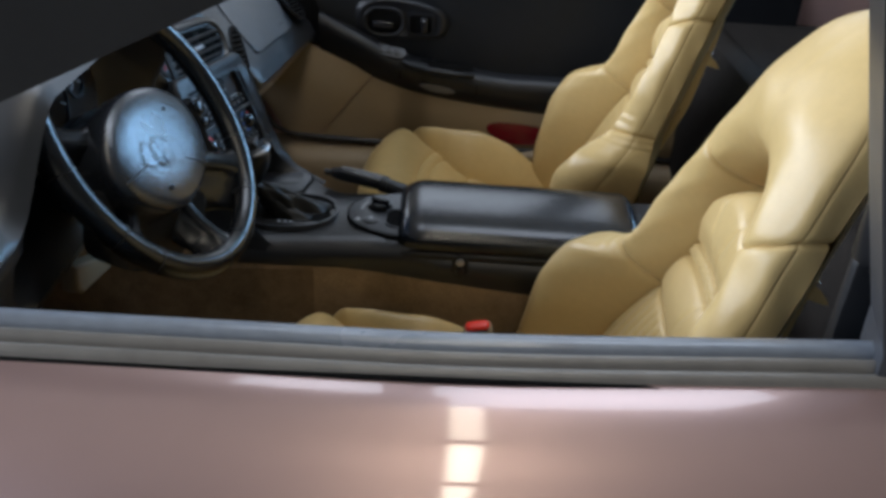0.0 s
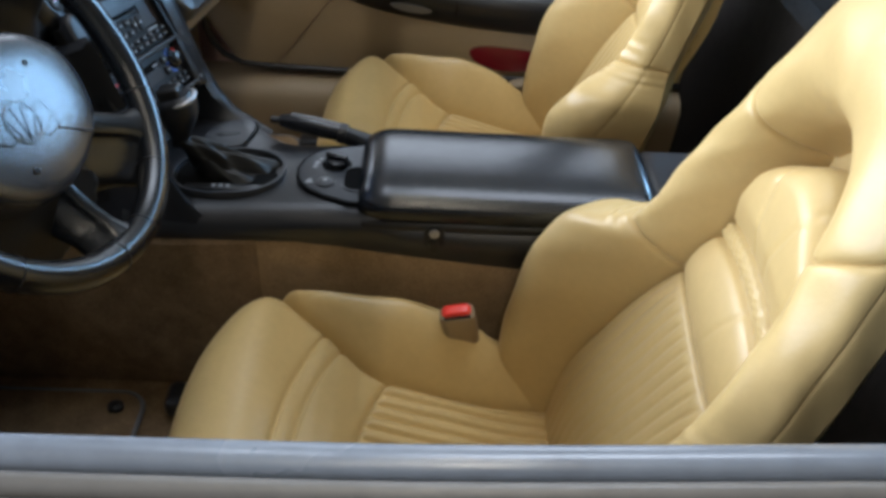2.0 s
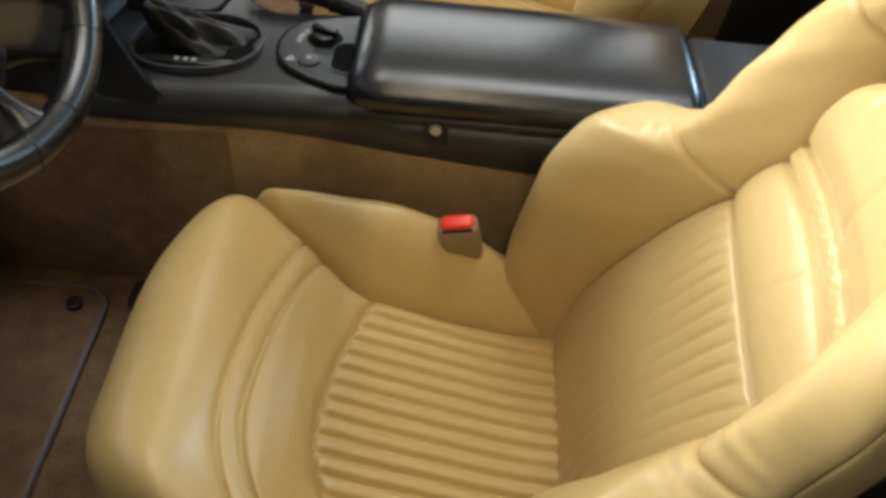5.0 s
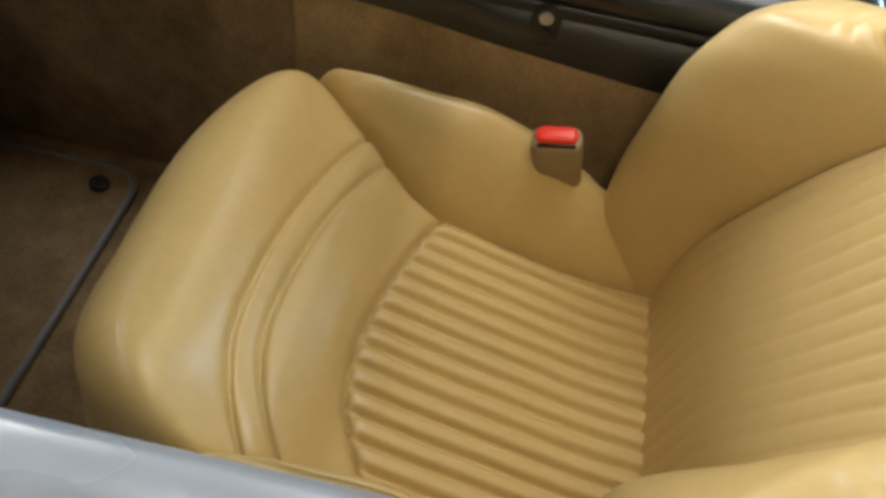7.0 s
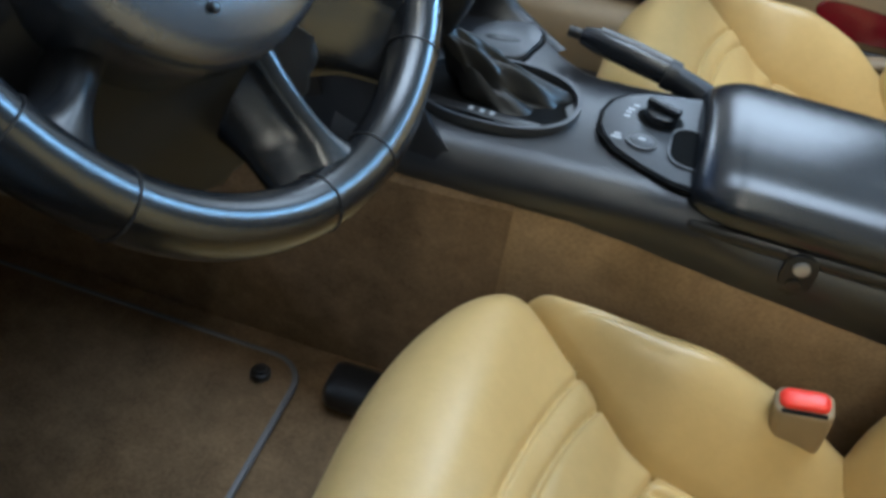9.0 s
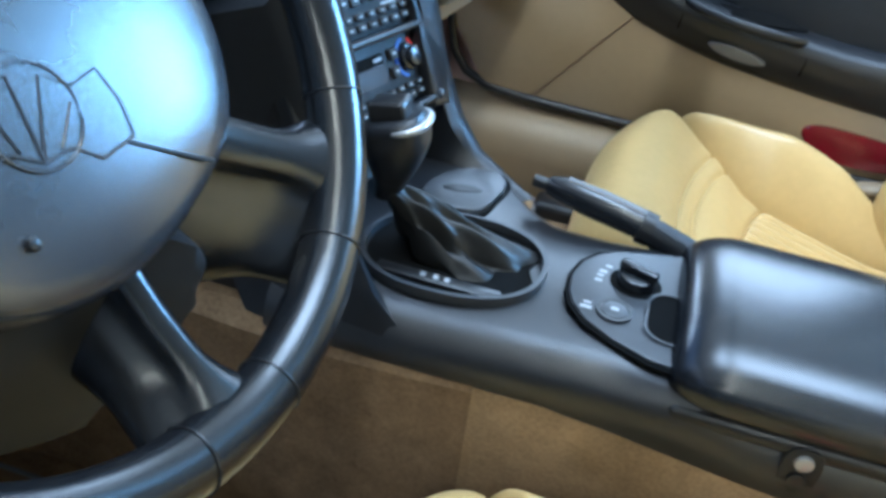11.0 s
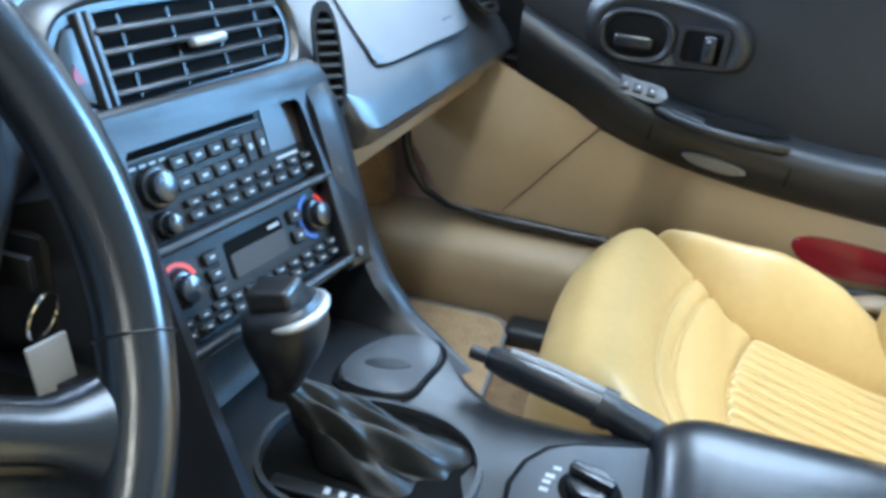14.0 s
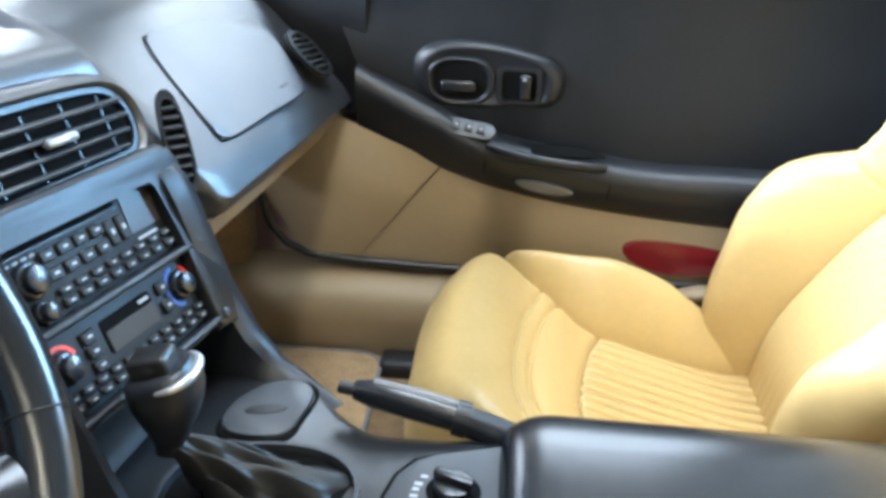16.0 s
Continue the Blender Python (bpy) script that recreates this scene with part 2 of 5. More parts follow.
part("wall_east", box((5.0, -3.3, 0.0), (5.1, 5.3, 3.2), 0), PLASTER, label="plain plastered garage wall", smooth=0, kind="structure")
part("ground", box((-60, -60, -0.2), (60, 60, -0.101), 0), CONCRETE, label="pale concrete drive outside the garage", smooth=0, kind="structure")
YC = 1.188
car = thing("car", (0, YC, 0), "mauve metallic two-seat sports car with open door windows", "car")


# ---- seat ----
NEARSIDE = 0.53


def rib_line(u):
    """Front edge of the ribbed insert of the cushion."""
    return -0.063 + 0.040 * (u / 0.19) ** 2


def seat_cushion_point(v, w):
    """v: -1 to 1 across, w: 0 to 1 from the nose to the back; local metres round the seat's middle."""
    a = abs(v)
    if a < 0.78:
        u, dv = a / 0.78 * 0.225, 0.0
    elif a < 0.90:
        t = (a - 0.78) / 0.12 * math.pi / 2
        u, dv = 0.225 + 0.045 * math.sin(t), 0.045 * (1 - math.cos(t))
    else:
        u, dv = 0.27 + 0.006 * math.sin((a - 0.9) / 0.1 * math.pi), 0.045 + (a - 0.90) / 0.1 * 0.13
    if w < 0.12:
        x, dw = -0.281 + 0.01 * math.sin(w / 0.12 * math.pi / 2), 0.060 + (0.12 - w) / 0.12 * 0.11
    elif w < 0.30:
        t = (w - 0.12) / 0.18 * math.pi / 2
        x, dw = -0.281 + 0.010 + 0.059 * (1 - math.cos(t)), 0.060 * (1 - math.sin(t))
    else:
        x, dw = -0.212 + (w - 0.30) / 0.70 * 0.432, 0.0
    x += (0.057 * (u / 0.26) ** 4 if v > 0 else 0.115 * (u / 0.26) ** 2.6) * smoothstep(0.05, -0.25, x)
    top = interp(x, (-0.26, 0.396), (-0.19, 0.408), (-0.13, 0.378), (-0.05, 0.335), (0.05, 0.303), (0.16, 0.275), (0.24, 0.268))
    lift = interp(x, (-0.26, 0.0), (-0.2, 0.010), (-0.15, 0.032), (-0.10, 0.062), (-0.06, 0.080), (0.0, 0.096), (0.06, 0.090), (0.13, 0.062), (0.24, 0.035))
    bolster = interp(x, (-0.26, 0.34), (-0.19, 0.280), (-0.15, 0.252), (-0.10, 0.220), (-0.07, 0.202), (-0.026, 0.188), (0.05, 0.187), (0.22, 0.198))
    puff = min(1.0, max(0.0, (u - bolster) / max(0.018, 0.266 - bolster)))
    z = top + lift * (0.70 * (1 - (1 - puff) ** 2.2) + 0.30 * smoothstep(0, 1, puff))
    if v > 0:
        z += 0.17 * lift * math.sin(math.pi * puff ** 0.8)
    z += 0.008 * smoothstep(0.03, 0.17, u) * smoothstep(-0.08, -0.18, x)
    ribs = rib_line(u)
    inside = smoothstep(0, 0.012, bolster - 0.004 - u) * smoothstep(0, 0.012, x - ribs)
    across = u if v > 0 else -NEARSIDE * u
    gap = abs((across / 0.0205 + 0.5) % 1.0 - 0.5) * 0.0205
    z += inside * (0.002 - 0.0085 * math.exp(-(gap / 0.0036) ** 2))
    if u < bolster:
        for c, k in ((-0.147, 0.032), (-0.127, 0.040)):
            z += groove(x - (c + k * (u / 0.2) ** 2), 0.0036, 0.0085)
        z += 0.007 * smoothstep(-0.127, -0.10, x) * smoothstep(-0.055, -0.085, x)
        z += groove(x - ribs, 0.0042, 0.0100)
    z += groove(u - bolster, 0.0042, 0.0120) * smoothstep(0.276, 0.262, u) * smoothstep(0.22, 0.18, x)
    z += groove(u - 0.252, 0.0030, 0.0050) * smoothstep(-0.15, -0.10, x)
    return Vector((x, u if v > 0 else -NEARSIDE * u, z - dv - dw))


# stations round the back frame: inner edge, two crest points, outer edge and back edge as (across, up, forward)
STATIONS = (
    ((0.115, -0.02, -0.020), (0.145, -0.02, 0.040), (0.171, -0.02, 0.050), (0.193, -0.02, 0.000), (0.185, -0.02, -0.05)),
    ((0.124, 0.10, -0.005), (0.153, 0.10, 0.066), (0.187, 0.10, 0.078), (0.215, 0.10, 0.028), (0.205, 0.10, -0.06)),
    ((0.127, 0.20, -0.010), (0.165, 0.20, 0.079), (0.206, 0.21, 0.092), (0.238, 0.215, 0.042), (0.228, 0.21, -0.06)),
    ((0.123, 0.268, -0.016), (0.163, 0.277, 0.064), (0.203, 0.288, 0.078), (0.236, 0.300, 0.028), (0.226, 0.30, -0.05)),
    ((0.118, 0.323, -0.022), (0.138, 0.336, 0.026), (0.160, 0.346, 0.036), (0.187, 0.356, 0.004), (0.186, 0.360, -0.040)),
    ((0.110, 0.410, -0.026), (0.128, 0.420, 0.020), (0.149, 0.428, 0.030), (0.171, 0.440, 0.002), (0.169, 0.44, -0.038)),
    ((0.100, 0.474, -0.022), (0.111, 0.485, 0.017), (0.132, 0.497, 0.026), (0.155, 0.515, 0.002), (0.151, 0.52, -0.038)),
    ((0.083, 0.530, -0.020), (0.090, 0.540, 0.017), (0.111, 0.560, 0.025), (0.136, 0.590, -0.002), (0.130, 0.60, -0.040)),
    ((0.046, 0.568, -0.022), (0.056, 0.594, 0.021), (0.072, 0.645, 0.026), (0.097, 0.698, -0.007), (0.093, 0.712, -0.045)),
    ((0.000, 0.580, -0.024), (0.000, 0.606, 0.024), (0.000, 0.668, 0.028), (0.000, 0.750, -0.007), (0.000, 0.760, -0.045)),
)
TWIST, RECLINE = 0.16, radians(15)


def spline(rows, x):
    """Smooth curve through rows of numbers, at the fractional row x."""
    last = len(rows) - 1
    i = min(int(x), last - 1)
    t = x - i
    p, q, r, e = (rows[min(max(i + k, 0), last)] for k in (-1, 0, 1, 2))
    return 0.5 * (2 * q + (r - p) * t + (2 * p - 5 * q + 4 * r - e) * t * t + (3 * q - p - 3 * r + e) * t ** 3)


def frame_stations():
    half = []
    for row in STATIONS:
        inner = row[0]
        half.append([(inner[0], inner[1] - 0.004, inner[2] - 0.055)] + list(row))
    half = np.array(half)
    return np.concatenate([half, (half[:-1] * np.array((-1, 1, 1)))[::-1]])


FRAME = frame_stations()


def back_place(u, s, d):
    """Across, up the backrest and forward of it, as local metres of the seat."""
    d += 0.5 * TWIST * (math.sqrt(u * u + 0.004) - u - 0.063) * smoothstep(0.02, 0.25, s)
    s, u = s + 0.06 * u * smoothstep(0.1, 0.3, s), u + interp(s, (-0.02, 0.075), (0.10, 0.060), (0.20, 0.035), (0.275, 0.014), (0.335, -0.006), (0.43, -0.027), (0.55, -0.041), (0.75, -0.063))
    return Vector((0.175 + s * math.sin(RECLINE) - d * math.cos(RECLINE), u, 0.270 + s * math.cos(RECLINE) + d * math.sin(RECLINE)))


def frame_bare(k, q):
    return back_place(*spline(spline(FRAME, k), q))


def frame_point(k, q):
    """k: 0 to 18 round the back frame from one foot over the head to the other; q: 0 to 5 from the inner to the back edge."""
    p = frame_bare(k, q)
    n = (frame_bare(min(18, k + 0.04), q) - frame_bare(max(0, k - 0.04), q)).cross(frame_bare(k, min(5, q + 0.04)) - frame_bare(k, max(0, q - 0.04)))
    if n.length < 1e-12:
        return p
    n.normalize()
    e = min(k, 18 - k)
    deep = groove(e - 4, 0.040, 0.0055) + groove(e - 6.75, 0.045, 0.0060)
    deep += groove(q - 4.25, 0.05, 0.0014)
    folds = math.exp(-((e - 4.33) / 0.22) ** 2) * smoothstep(1.6, 2.6, q) * smoothstep(4.1, 3.5, q)
    deep += 0.0008 * folds * math.sin(e * 27 + 1.3 * q) - 0.0012 * math.exp(-((e - 3.75) / 0.15) ** 2) * math.sin(e * 31 - q) * smoothstep(2.0, 3.0, q)
    deep += 0.0012 * math.sin(e * 5.1 + 2.2 * q) * math.sin(q * 3.3 + e) * smoothstep(1, 2, q)
    return p + n * deep


def insert_half(s):
    return interp(s, (-0.02, 0.115), (0.10, 0.124), (0.20, 0.127), (0.275, 0.123), (0.337, 0.117), (0.41, 0.110), (0.47, 0.089), (0.515, 0.070), (0.545, 0.052))


def insert_seam(u):
    return 0.323 - 0.002 * (u / 0.12) ** 2


def insert_point(v, w):
    """v: -1 to 1 across, w: 0 to 1 from the crease over the rolled top edge."""
    rough_top = 0.548 - 0.070 * (v * 0.9) ** 2
    roll = 0.034
    a = -0.03 + w * (rough_top + 0.08)
    s, drop = a, 0.0
    if a > rough_top - roll:
        t = (a - rough_top + roll) / roll
        if t < math.pi / 2:
            s, drop = rough_top - roll + roll * math.sin(t), roll * (1 - math.cos(t))
        else:
            s, drop = rough_top, roll + (t - math.pi / 2) * roll
    rib = insert_half(s)
    u = v * (rib + 0.012)
    au = abs(u)
    d = interp(s, (-0.03, -0.012), (0.0, -0.01), (0.1, 0.0), (0.25, -0.012), (0.335, -0.014), (0.425, -0.012), (0.5, -0.006), (0.548, -0.008))
    d -= 0.013 * (au / 0.11) ** 2 * smoothstep(0.22, 0.36, s)
    seam, low, high = insert_seam(u), 0.409 - 0.022 * (au / 0.11) ** 2, 0.432 - 0.022 * (au / 0.11) ** 2
    if s < seam:
        gap = abs((u / 0.0185 + 0.5) % 1.0 - 0.5) * 0.0185
        fade = 0.16 + 0.42 * smoothstep(0.16, 0.31, s)
        d += fade * (0.0012 - 0.0042 * math.exp(-(gap / 0.0034) ** 2)) * smoothstep(0, 0.02, rib - au) * smoothstep(seam - 0.003, seam - 0.02, s)
    elif s < low:
        d += 0.0065 * math.sin(math.pi * (s - seam) / (low - seam))
        d -= 0.0016 * math.exp(-((u + 0.018 + 0.2 * (s - 0.37)) / 0.004) ** 2) * smoothstep(seam, low, s)
    elif s > high:
        d += 0.010 * smoothstep(high, high + 0.04, s)
        for c, lean in ((0.030, 0.35), (-0.022, -0.2)):
            d -= 0.0015 * math.exp(-((u - c - lean * (s - 0.48)) / 0.0045) ** 2) * smoothstep(high, high + 0.02, s)
    else:
        d += 0.0008 * math.sin(u * 430) * math.sin(s * 700 + 60 * u)
    for c in (seam, low, high):
        d += groove(s - c, 0.0040, 0.0085)
    d -= 0.030 * smoothstep(rib - 0.006, rib + 0.011, au)
    return back_place(u, s, d - drop)


def build_seat(at, label):
    seat = thing("bucket_seat", at, label, "seat", "pair of bucket seats")
    o = Vector((at[0], at[1], at[2] - 0.175))
    vs = sorted({round(x, 5) for x in np.r_[np.linspace(-0.78, 0.78, 260), np.linspace(-1, -0.9, 8), np.linspace(-0.9, -0.78, 26), np.linspace(0.78, 0.9, 26), np.linspace(0.9, 1, 8)]})
    ws = sorted({round(x, 5) for x in np.r_[np.linspace(0, 0.12, 8), np.linspace(0.12, 0.3, 40), np.linspace(0.3, 1, 210)]})

    def region(v, w):
        p = seat_cushion_point(v, w)
        u = p.y if v > 0 else -p.y / NEARSIDE
        b = interp(p.x, (-0.26, 0.34), (-0.19, 0.280), (-0.15, 0.252), (-0.10, 0.220), (-0.07, 0.202), (-0.026, 0.188), (0.05, 0.187), (0.22, 0.198))
        if u > b:
            return "cushion_bolster" + ("+" if v > 0 else "-")
        return "cushion_insert" if p.x > rib_line(u) else "cushion_front"
    f = lambda v, w: seat_cushion_point(v, w) + o
    where = {}
    for key, text in (("cushion_front", ""), ("cushion_insert", "ribbed tan leather seat insert"), ("cushion_bolster+", ""), ("cushion_bolster-", "")):
        part(key.strip("+-"), surface(f, vs, ws, lambda v, w: where[v, w] == key if (v, w) in where else where.setdefault((v, w), region(v, w)) == key), LEATHER, seat, text, smooth=0).data.shade_smooth()
    qs = sorted({round(float(x), 4) for x in np.r_[np.linspace(0, 1, 7), np.linspace(1, 4, 40), np.linspace(4, 4.15, 3), np.linspace(4.15, 4.42, 16), np.linspace(4.42, 5, 5)]})
    for name, k0, k1 in (("back_bolster", 0, 4), ("shoulder_bolster", 4, 6.75), ("headrest", 6.75, 11.25), ("shoulder_bolster", 11.25, 14), ("back_bolster", 14, 18)):
        ks = list(np.linspace(k0, k1, int((k1 - k0) * 26)))
        part(name, surface(lambda k, q: frame_point(k, q) + o, ks, qs), LEATHER, seat, "padded tan leather headrest" if name == "headrest" else "", smooth=0).data.shade_smooth()
    vi = list(np.linspace(-1, 1, 190))
    wi = sorted({round(float(x), 5) for x in np.r_[np.linspace(0, 0.5, 70), np.linspace(0.5, 0.92, 130), np.linspace(0.92, 1, 5)]})

    def lower(v, w):
        return insert_point(v, w).z < 0.270 + insert_seam(0.08) * math.cos(RECLINE) - 0.004
    for name, text, want in (("back_insert", "ribbed tan leather back insert", True), ("shoulder_pad", "puffed tan leather shoulder pad with an embroidered band", False)):
        part(name, surface(lambda v, w: insert_point(v, w) + o, vi, wi, lambda v, w: lower(v, w) == want), LEATHER, seat, text, smooth=0).data.shade_smooth()

    def shell(v, k):
        p, q = frame_bare(k, 5), frame_bare(18 - k, 5)
        return p.lerp(q, v) + Vector((0.045 * math.sin(math.pi * v) ** 0.7, 0, -0.006)) + o
    part("back_shell", surface(shell, list(np.linspace(0, 1, 13)), list(np.linspace(0, 9, 40))), LEATHER, seat, "", smooth=60)
    part("seat_base", box((at[0] - 0.20, at[1] - 0.10, 0.173), (at[0] + 0.24, at[1] + 0.235, 0.255), 0.02), PLASTIC, seat, "black plastic seat base")
    for dy in (-0.115, 0.268):
        part("seat_rail", box((at[0] - 0.345, at[1] + dy - 0.025, 0.1735), (at[0] + 0.2, at[1] + dy + 0.025, 0.208), 0.012, 3), PLASTIC, seat, "black steel seat rail")
    return seat


YD, YP, DXP = 0.795, 1.560, 0.090
driver_seat = build_seat((0, YD, 0.175), "tan leather bucket seat with ribbed inserts beside the console")
tagged(copy_thing(driver_seat, Matrix.Translation((DXP, YP, 0.165))), "tan leather bucket seat with ribbed inserts near the red door reflector")

# ---- cabin floor ----
floor_pan = thing("cabin_floor", (0, YC, 0.1), "brown carpeted car floor with a raised tunnel", "car floor", kind="structure")
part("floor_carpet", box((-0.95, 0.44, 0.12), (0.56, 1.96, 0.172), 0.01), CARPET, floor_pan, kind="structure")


def tunnel(x0, x1, swell):
    def f(a, x):
        prof = ((1.118, 0.165), (1.112, 0.22), (1.102, 0.32), (1.094, 0.40), (1.090, 0.455), (1.10, 0.472), (1.27, 0.472), (1.30, 0.45), (1.31, 0.30), (1.325, 0.165))
        y, z = prof[int(round(a))]
        return Vector((x, y + (-swell if a < 5 else swell), z + 0.004 * math.sin(x * 17 + a)))
    return surface(f, list(range(10)), list(np.linspace(x0, x1, 14)))


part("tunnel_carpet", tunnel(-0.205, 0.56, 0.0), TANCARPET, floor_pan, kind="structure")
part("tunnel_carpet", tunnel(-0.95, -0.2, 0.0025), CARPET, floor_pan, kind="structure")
part("toe_board", box((-1.02, 0.44, 0.15), (-0.92, 1.96, 0.60), 0.02, m=None), CARPET, floor_pan, kind="structure")
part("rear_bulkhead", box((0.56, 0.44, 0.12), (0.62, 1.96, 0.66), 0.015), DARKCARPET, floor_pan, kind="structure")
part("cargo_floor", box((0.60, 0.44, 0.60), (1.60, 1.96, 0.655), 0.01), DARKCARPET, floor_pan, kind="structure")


def floor_mat(x0, x1, y0, y1, z, label, mt):
    mat = thing("floor_mat", ((x0 + x1) / 2, (y0 + y1) / 2, z), label, "floor mat", "pair of floor mats")
    out = rounded(x1 - x0, y1 - y0, 0.035, cx=0, cy=0)
    m = Matrix.Translation(((x0 + x1) / 2, (y0 + y1) / 2, z))
    part("pad", prism(out, m, 0.010, 0.003), mt, mat)
    part("binding", tube([m @ Vector((x, y, 0.008)) for x, y in out], 0.0038, 6, closed=True), MIDGREY, mat, "grey stitched edge binding")
    return mat


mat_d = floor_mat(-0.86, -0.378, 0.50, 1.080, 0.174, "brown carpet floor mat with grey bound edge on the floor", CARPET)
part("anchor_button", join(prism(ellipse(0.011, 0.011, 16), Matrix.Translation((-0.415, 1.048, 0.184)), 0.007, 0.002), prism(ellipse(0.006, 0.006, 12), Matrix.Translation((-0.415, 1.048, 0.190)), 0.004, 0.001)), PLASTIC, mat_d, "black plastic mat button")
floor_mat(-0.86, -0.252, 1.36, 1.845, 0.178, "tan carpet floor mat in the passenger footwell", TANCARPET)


# ---- console ----
console = thing("centre_console", (0, YC, 0.45), "black vinyl centre console between the two seats", "console")


def console_top(x):
    return interp(x, (-0.36, 0.498), (-0.26, 0.500), (-0.17, 0.507), (-0.10, 0.512), (-0.05, 0.513), (0.0, 0.500), (0.40, 0.488))


def console_section(x):
    near = interp(x, (-0.36, 1.092), (-0.2, 1.088), (-0.05, 1.084), (0.40, 1.084))
    far = interp(x, (-0.36, 1.362), (-0.25, 1.356), (-0.21, 1.305), (-0.17, 1.276), (-0.12, 1.272), (0.0, 1.280), (0.40, 1.285))
    low = interp(x, (-0.36, 0.463), (-0.2, 0.449), (-0.09, 0.446), (0.0, 0.437), (0.15, 0.425), (0.40, 0.415))
    top = console_top(x)
    k = 0.005
    return [Vector((x, y, z)) for y, z in (
        (near + 0.004 + k, low), (near + k, low + 0.012), (near + k, top - 0.048), (near - 0.002 + 0.2 * k, top - 0.034), (near + 0.001, top - 0.022), (near + 0.007, top - 0.011), (near + 0.016, top - 0.004), (near + 0.028, top),
        (YC, top + 0.001), (far - 0.022, top), (far - 0.008, top - 0.006), (far, top - 0.020), (far + 0.002, top - 0.06), (far + 0.004, 0.20), (1.20, 0.20), (1.20, low))]


part("body", loft([console_section(x) for x in np.linspace(-0.37, 0.42, 60)]), CONSOLEVINYL, console, smooth=50)


def lid_section(x):
    e = min(1.0, max(0.0, min((x + 0.072) / 0.045, (0.318 - x) / 0.020)))
    r = math.sqrt(max(0.0, 1 - (1 - e) ** 2))
    inset = (0.026 if x < 0.1 else 0.014) * (1 - r)
    y0, y1 = 1.082 + inset, 1.284 - inset
    base, top = 0.502 - 0.05 * (x - 0.0) * 0.3, 0.516 + 0.029 * r - 0.02 * max(0, x) * 0.5
    pts = []
    for t in np.linspace(0, math.pi, 15):
        c = math.cos(t)
        y = (y0 + y1) / 2 - (y1 - y0) / 2 * math.copysign(abs(c) ** 0.70, c)
        pts.append((y, base + 0.006 + (top - base - 0.006) * math.sin(t) ** 0.66))
    pts += [(y1 - 0.004, base + 0.002), (y1 - 0.012, base - 0.004), (y0 + 0.012, base - 0.004), (y0 + 0.004, base + 0.002)]
    return [Vector((x, y, z)) for y, z in pts]


armrest = part("armrest_lid", loft([lid_section(x) for x in np.r_[np.linspace(-0.072, -0.027, 12), np.linspace(-0.01, 0.295, 14), np.linspace(0.300, 0.318, 6)]]), GLOSSBLACK, console, "padded black leather armrest lid", smooth=55)
part("lid_lip", box((-0.066, 1.0855, 0.486), (0.322, 1.2865, 0.5005), 0.006, 3, m=Matrix.Translation((0, 0, 0))), PLASTIC, console)
part("rear_tray", box((0.322, 1.095, 0.470), (0.44, 1.280, 0.512), 0.012, 3), GREYTRIM, console, "grey plastic console tail")
for z in (0.4875, 0.471):
    part("screw", prism(ellipse(0.0065, 0.0065, 14), frame_at((0.0295, 1.0845, z), (1, 0, 0), (0, -1, 0)), 0.004, 0.001), SILVER if z > 0.48 else PLASTIC, console, "small screw head")
part("screw_recess", prism(rounded(0.026, 0.040, 0.011), frame_at((0.0295, 1.0865, 0.479), (1, 0, 0), (0, -1, 0)), 0.003, 0.001), BLACK, console)

# switch plate
zp = 0.5135
plate_pts = [(-0.152, 1.165), (-0.153, 1.185), (-0.147, 1.207), (-0.135, 1.224), (-0.118, 1.233), (-0.060, 1.252), (-0.066, 1.106), (-0.085, 1.108), (-0.112, 1.119), (-0.135, 1.134), (-0.147, 1.150)]
lift = Matrix.Translation((0, 0, zp))
plate = part("switch_plate", prism(plate_pts, lift, 0.004, 0.0015), GREYTRIM, console, "grey plastic switch plate")
centre = Vector((-0.105, 1.18))
wide = [tuple(centre + (Vector(p) - centre) * 1.07) for p in plate_pts]
part("plate_surround", ring(wide, plate_pts, Matrix.Translation((0, 0, zp - 0.001)), 0.003), DARK, console)
knob_m = Matrix.Translation((-0.104, 1.193, zp + 0.004))
# flat dark disc paints the shade round the knob
part("knob_well_shade", prism(ellipse(0.0205, 0.019, 24), knob_m, 0.0006, 0), DARK, plate)
part("rotary_knob", join(prism(ellipse(0.015, 0.015, 24), knob_m, 0.010, 0.003), box((-0.016, -0.0045, 0.008), (0.016, 0.0045, 0.017), 0.003, m=knob_m @ pose(0, 0, 0, 0, 0, -20))), GLOSSBLACK, plate, "glossy black rotary knob")
btn_m = Matrix.Translation((-0.1155, 1.150, zp + 0.004))
part("button_bezel", ring(ellipse(0.0135, 0.0135, 24), ellipse(0.0105, 0.0105, 24), btn_m, 0.0025), PLASTIC, plate)
part("push_button", prism(ellipse(0.0102, 0.0102, 24), btn_m, 0.003, 0.001), GREYTRIM, plate, "round grey push button")
part("button_mark", prism(rounded(0.006, 0.004, 0.001), btn_m @ Matrix.Translation((0, 0, 0.0031)), 0.0003, 0), GREYLABEL, plate)
for k, (dx, dy, w) in enumerate(((-0.028, 0.006, 0.010), (-0.029, 0.000, 0.008), (-0.030, -0.007, 0.009), (-0.024, 0.014, 0.008))):
    part("print_mark", box((-0.104 + dx - 0.0012, 1.193 + dy - w / 4, zp + 0.0035), (-0.104 + dx + w / 2, 1.193 + dy + 0.0012, zp + 0.0043), 0), GREYLABEL, plate, smooth=0)
part("print_mark", box((-0.141, 1.146, zp + 0.0035), (-0.132, 1.150, zp + 0.0043), 0), GREYLABEL, plate, smooth=0)
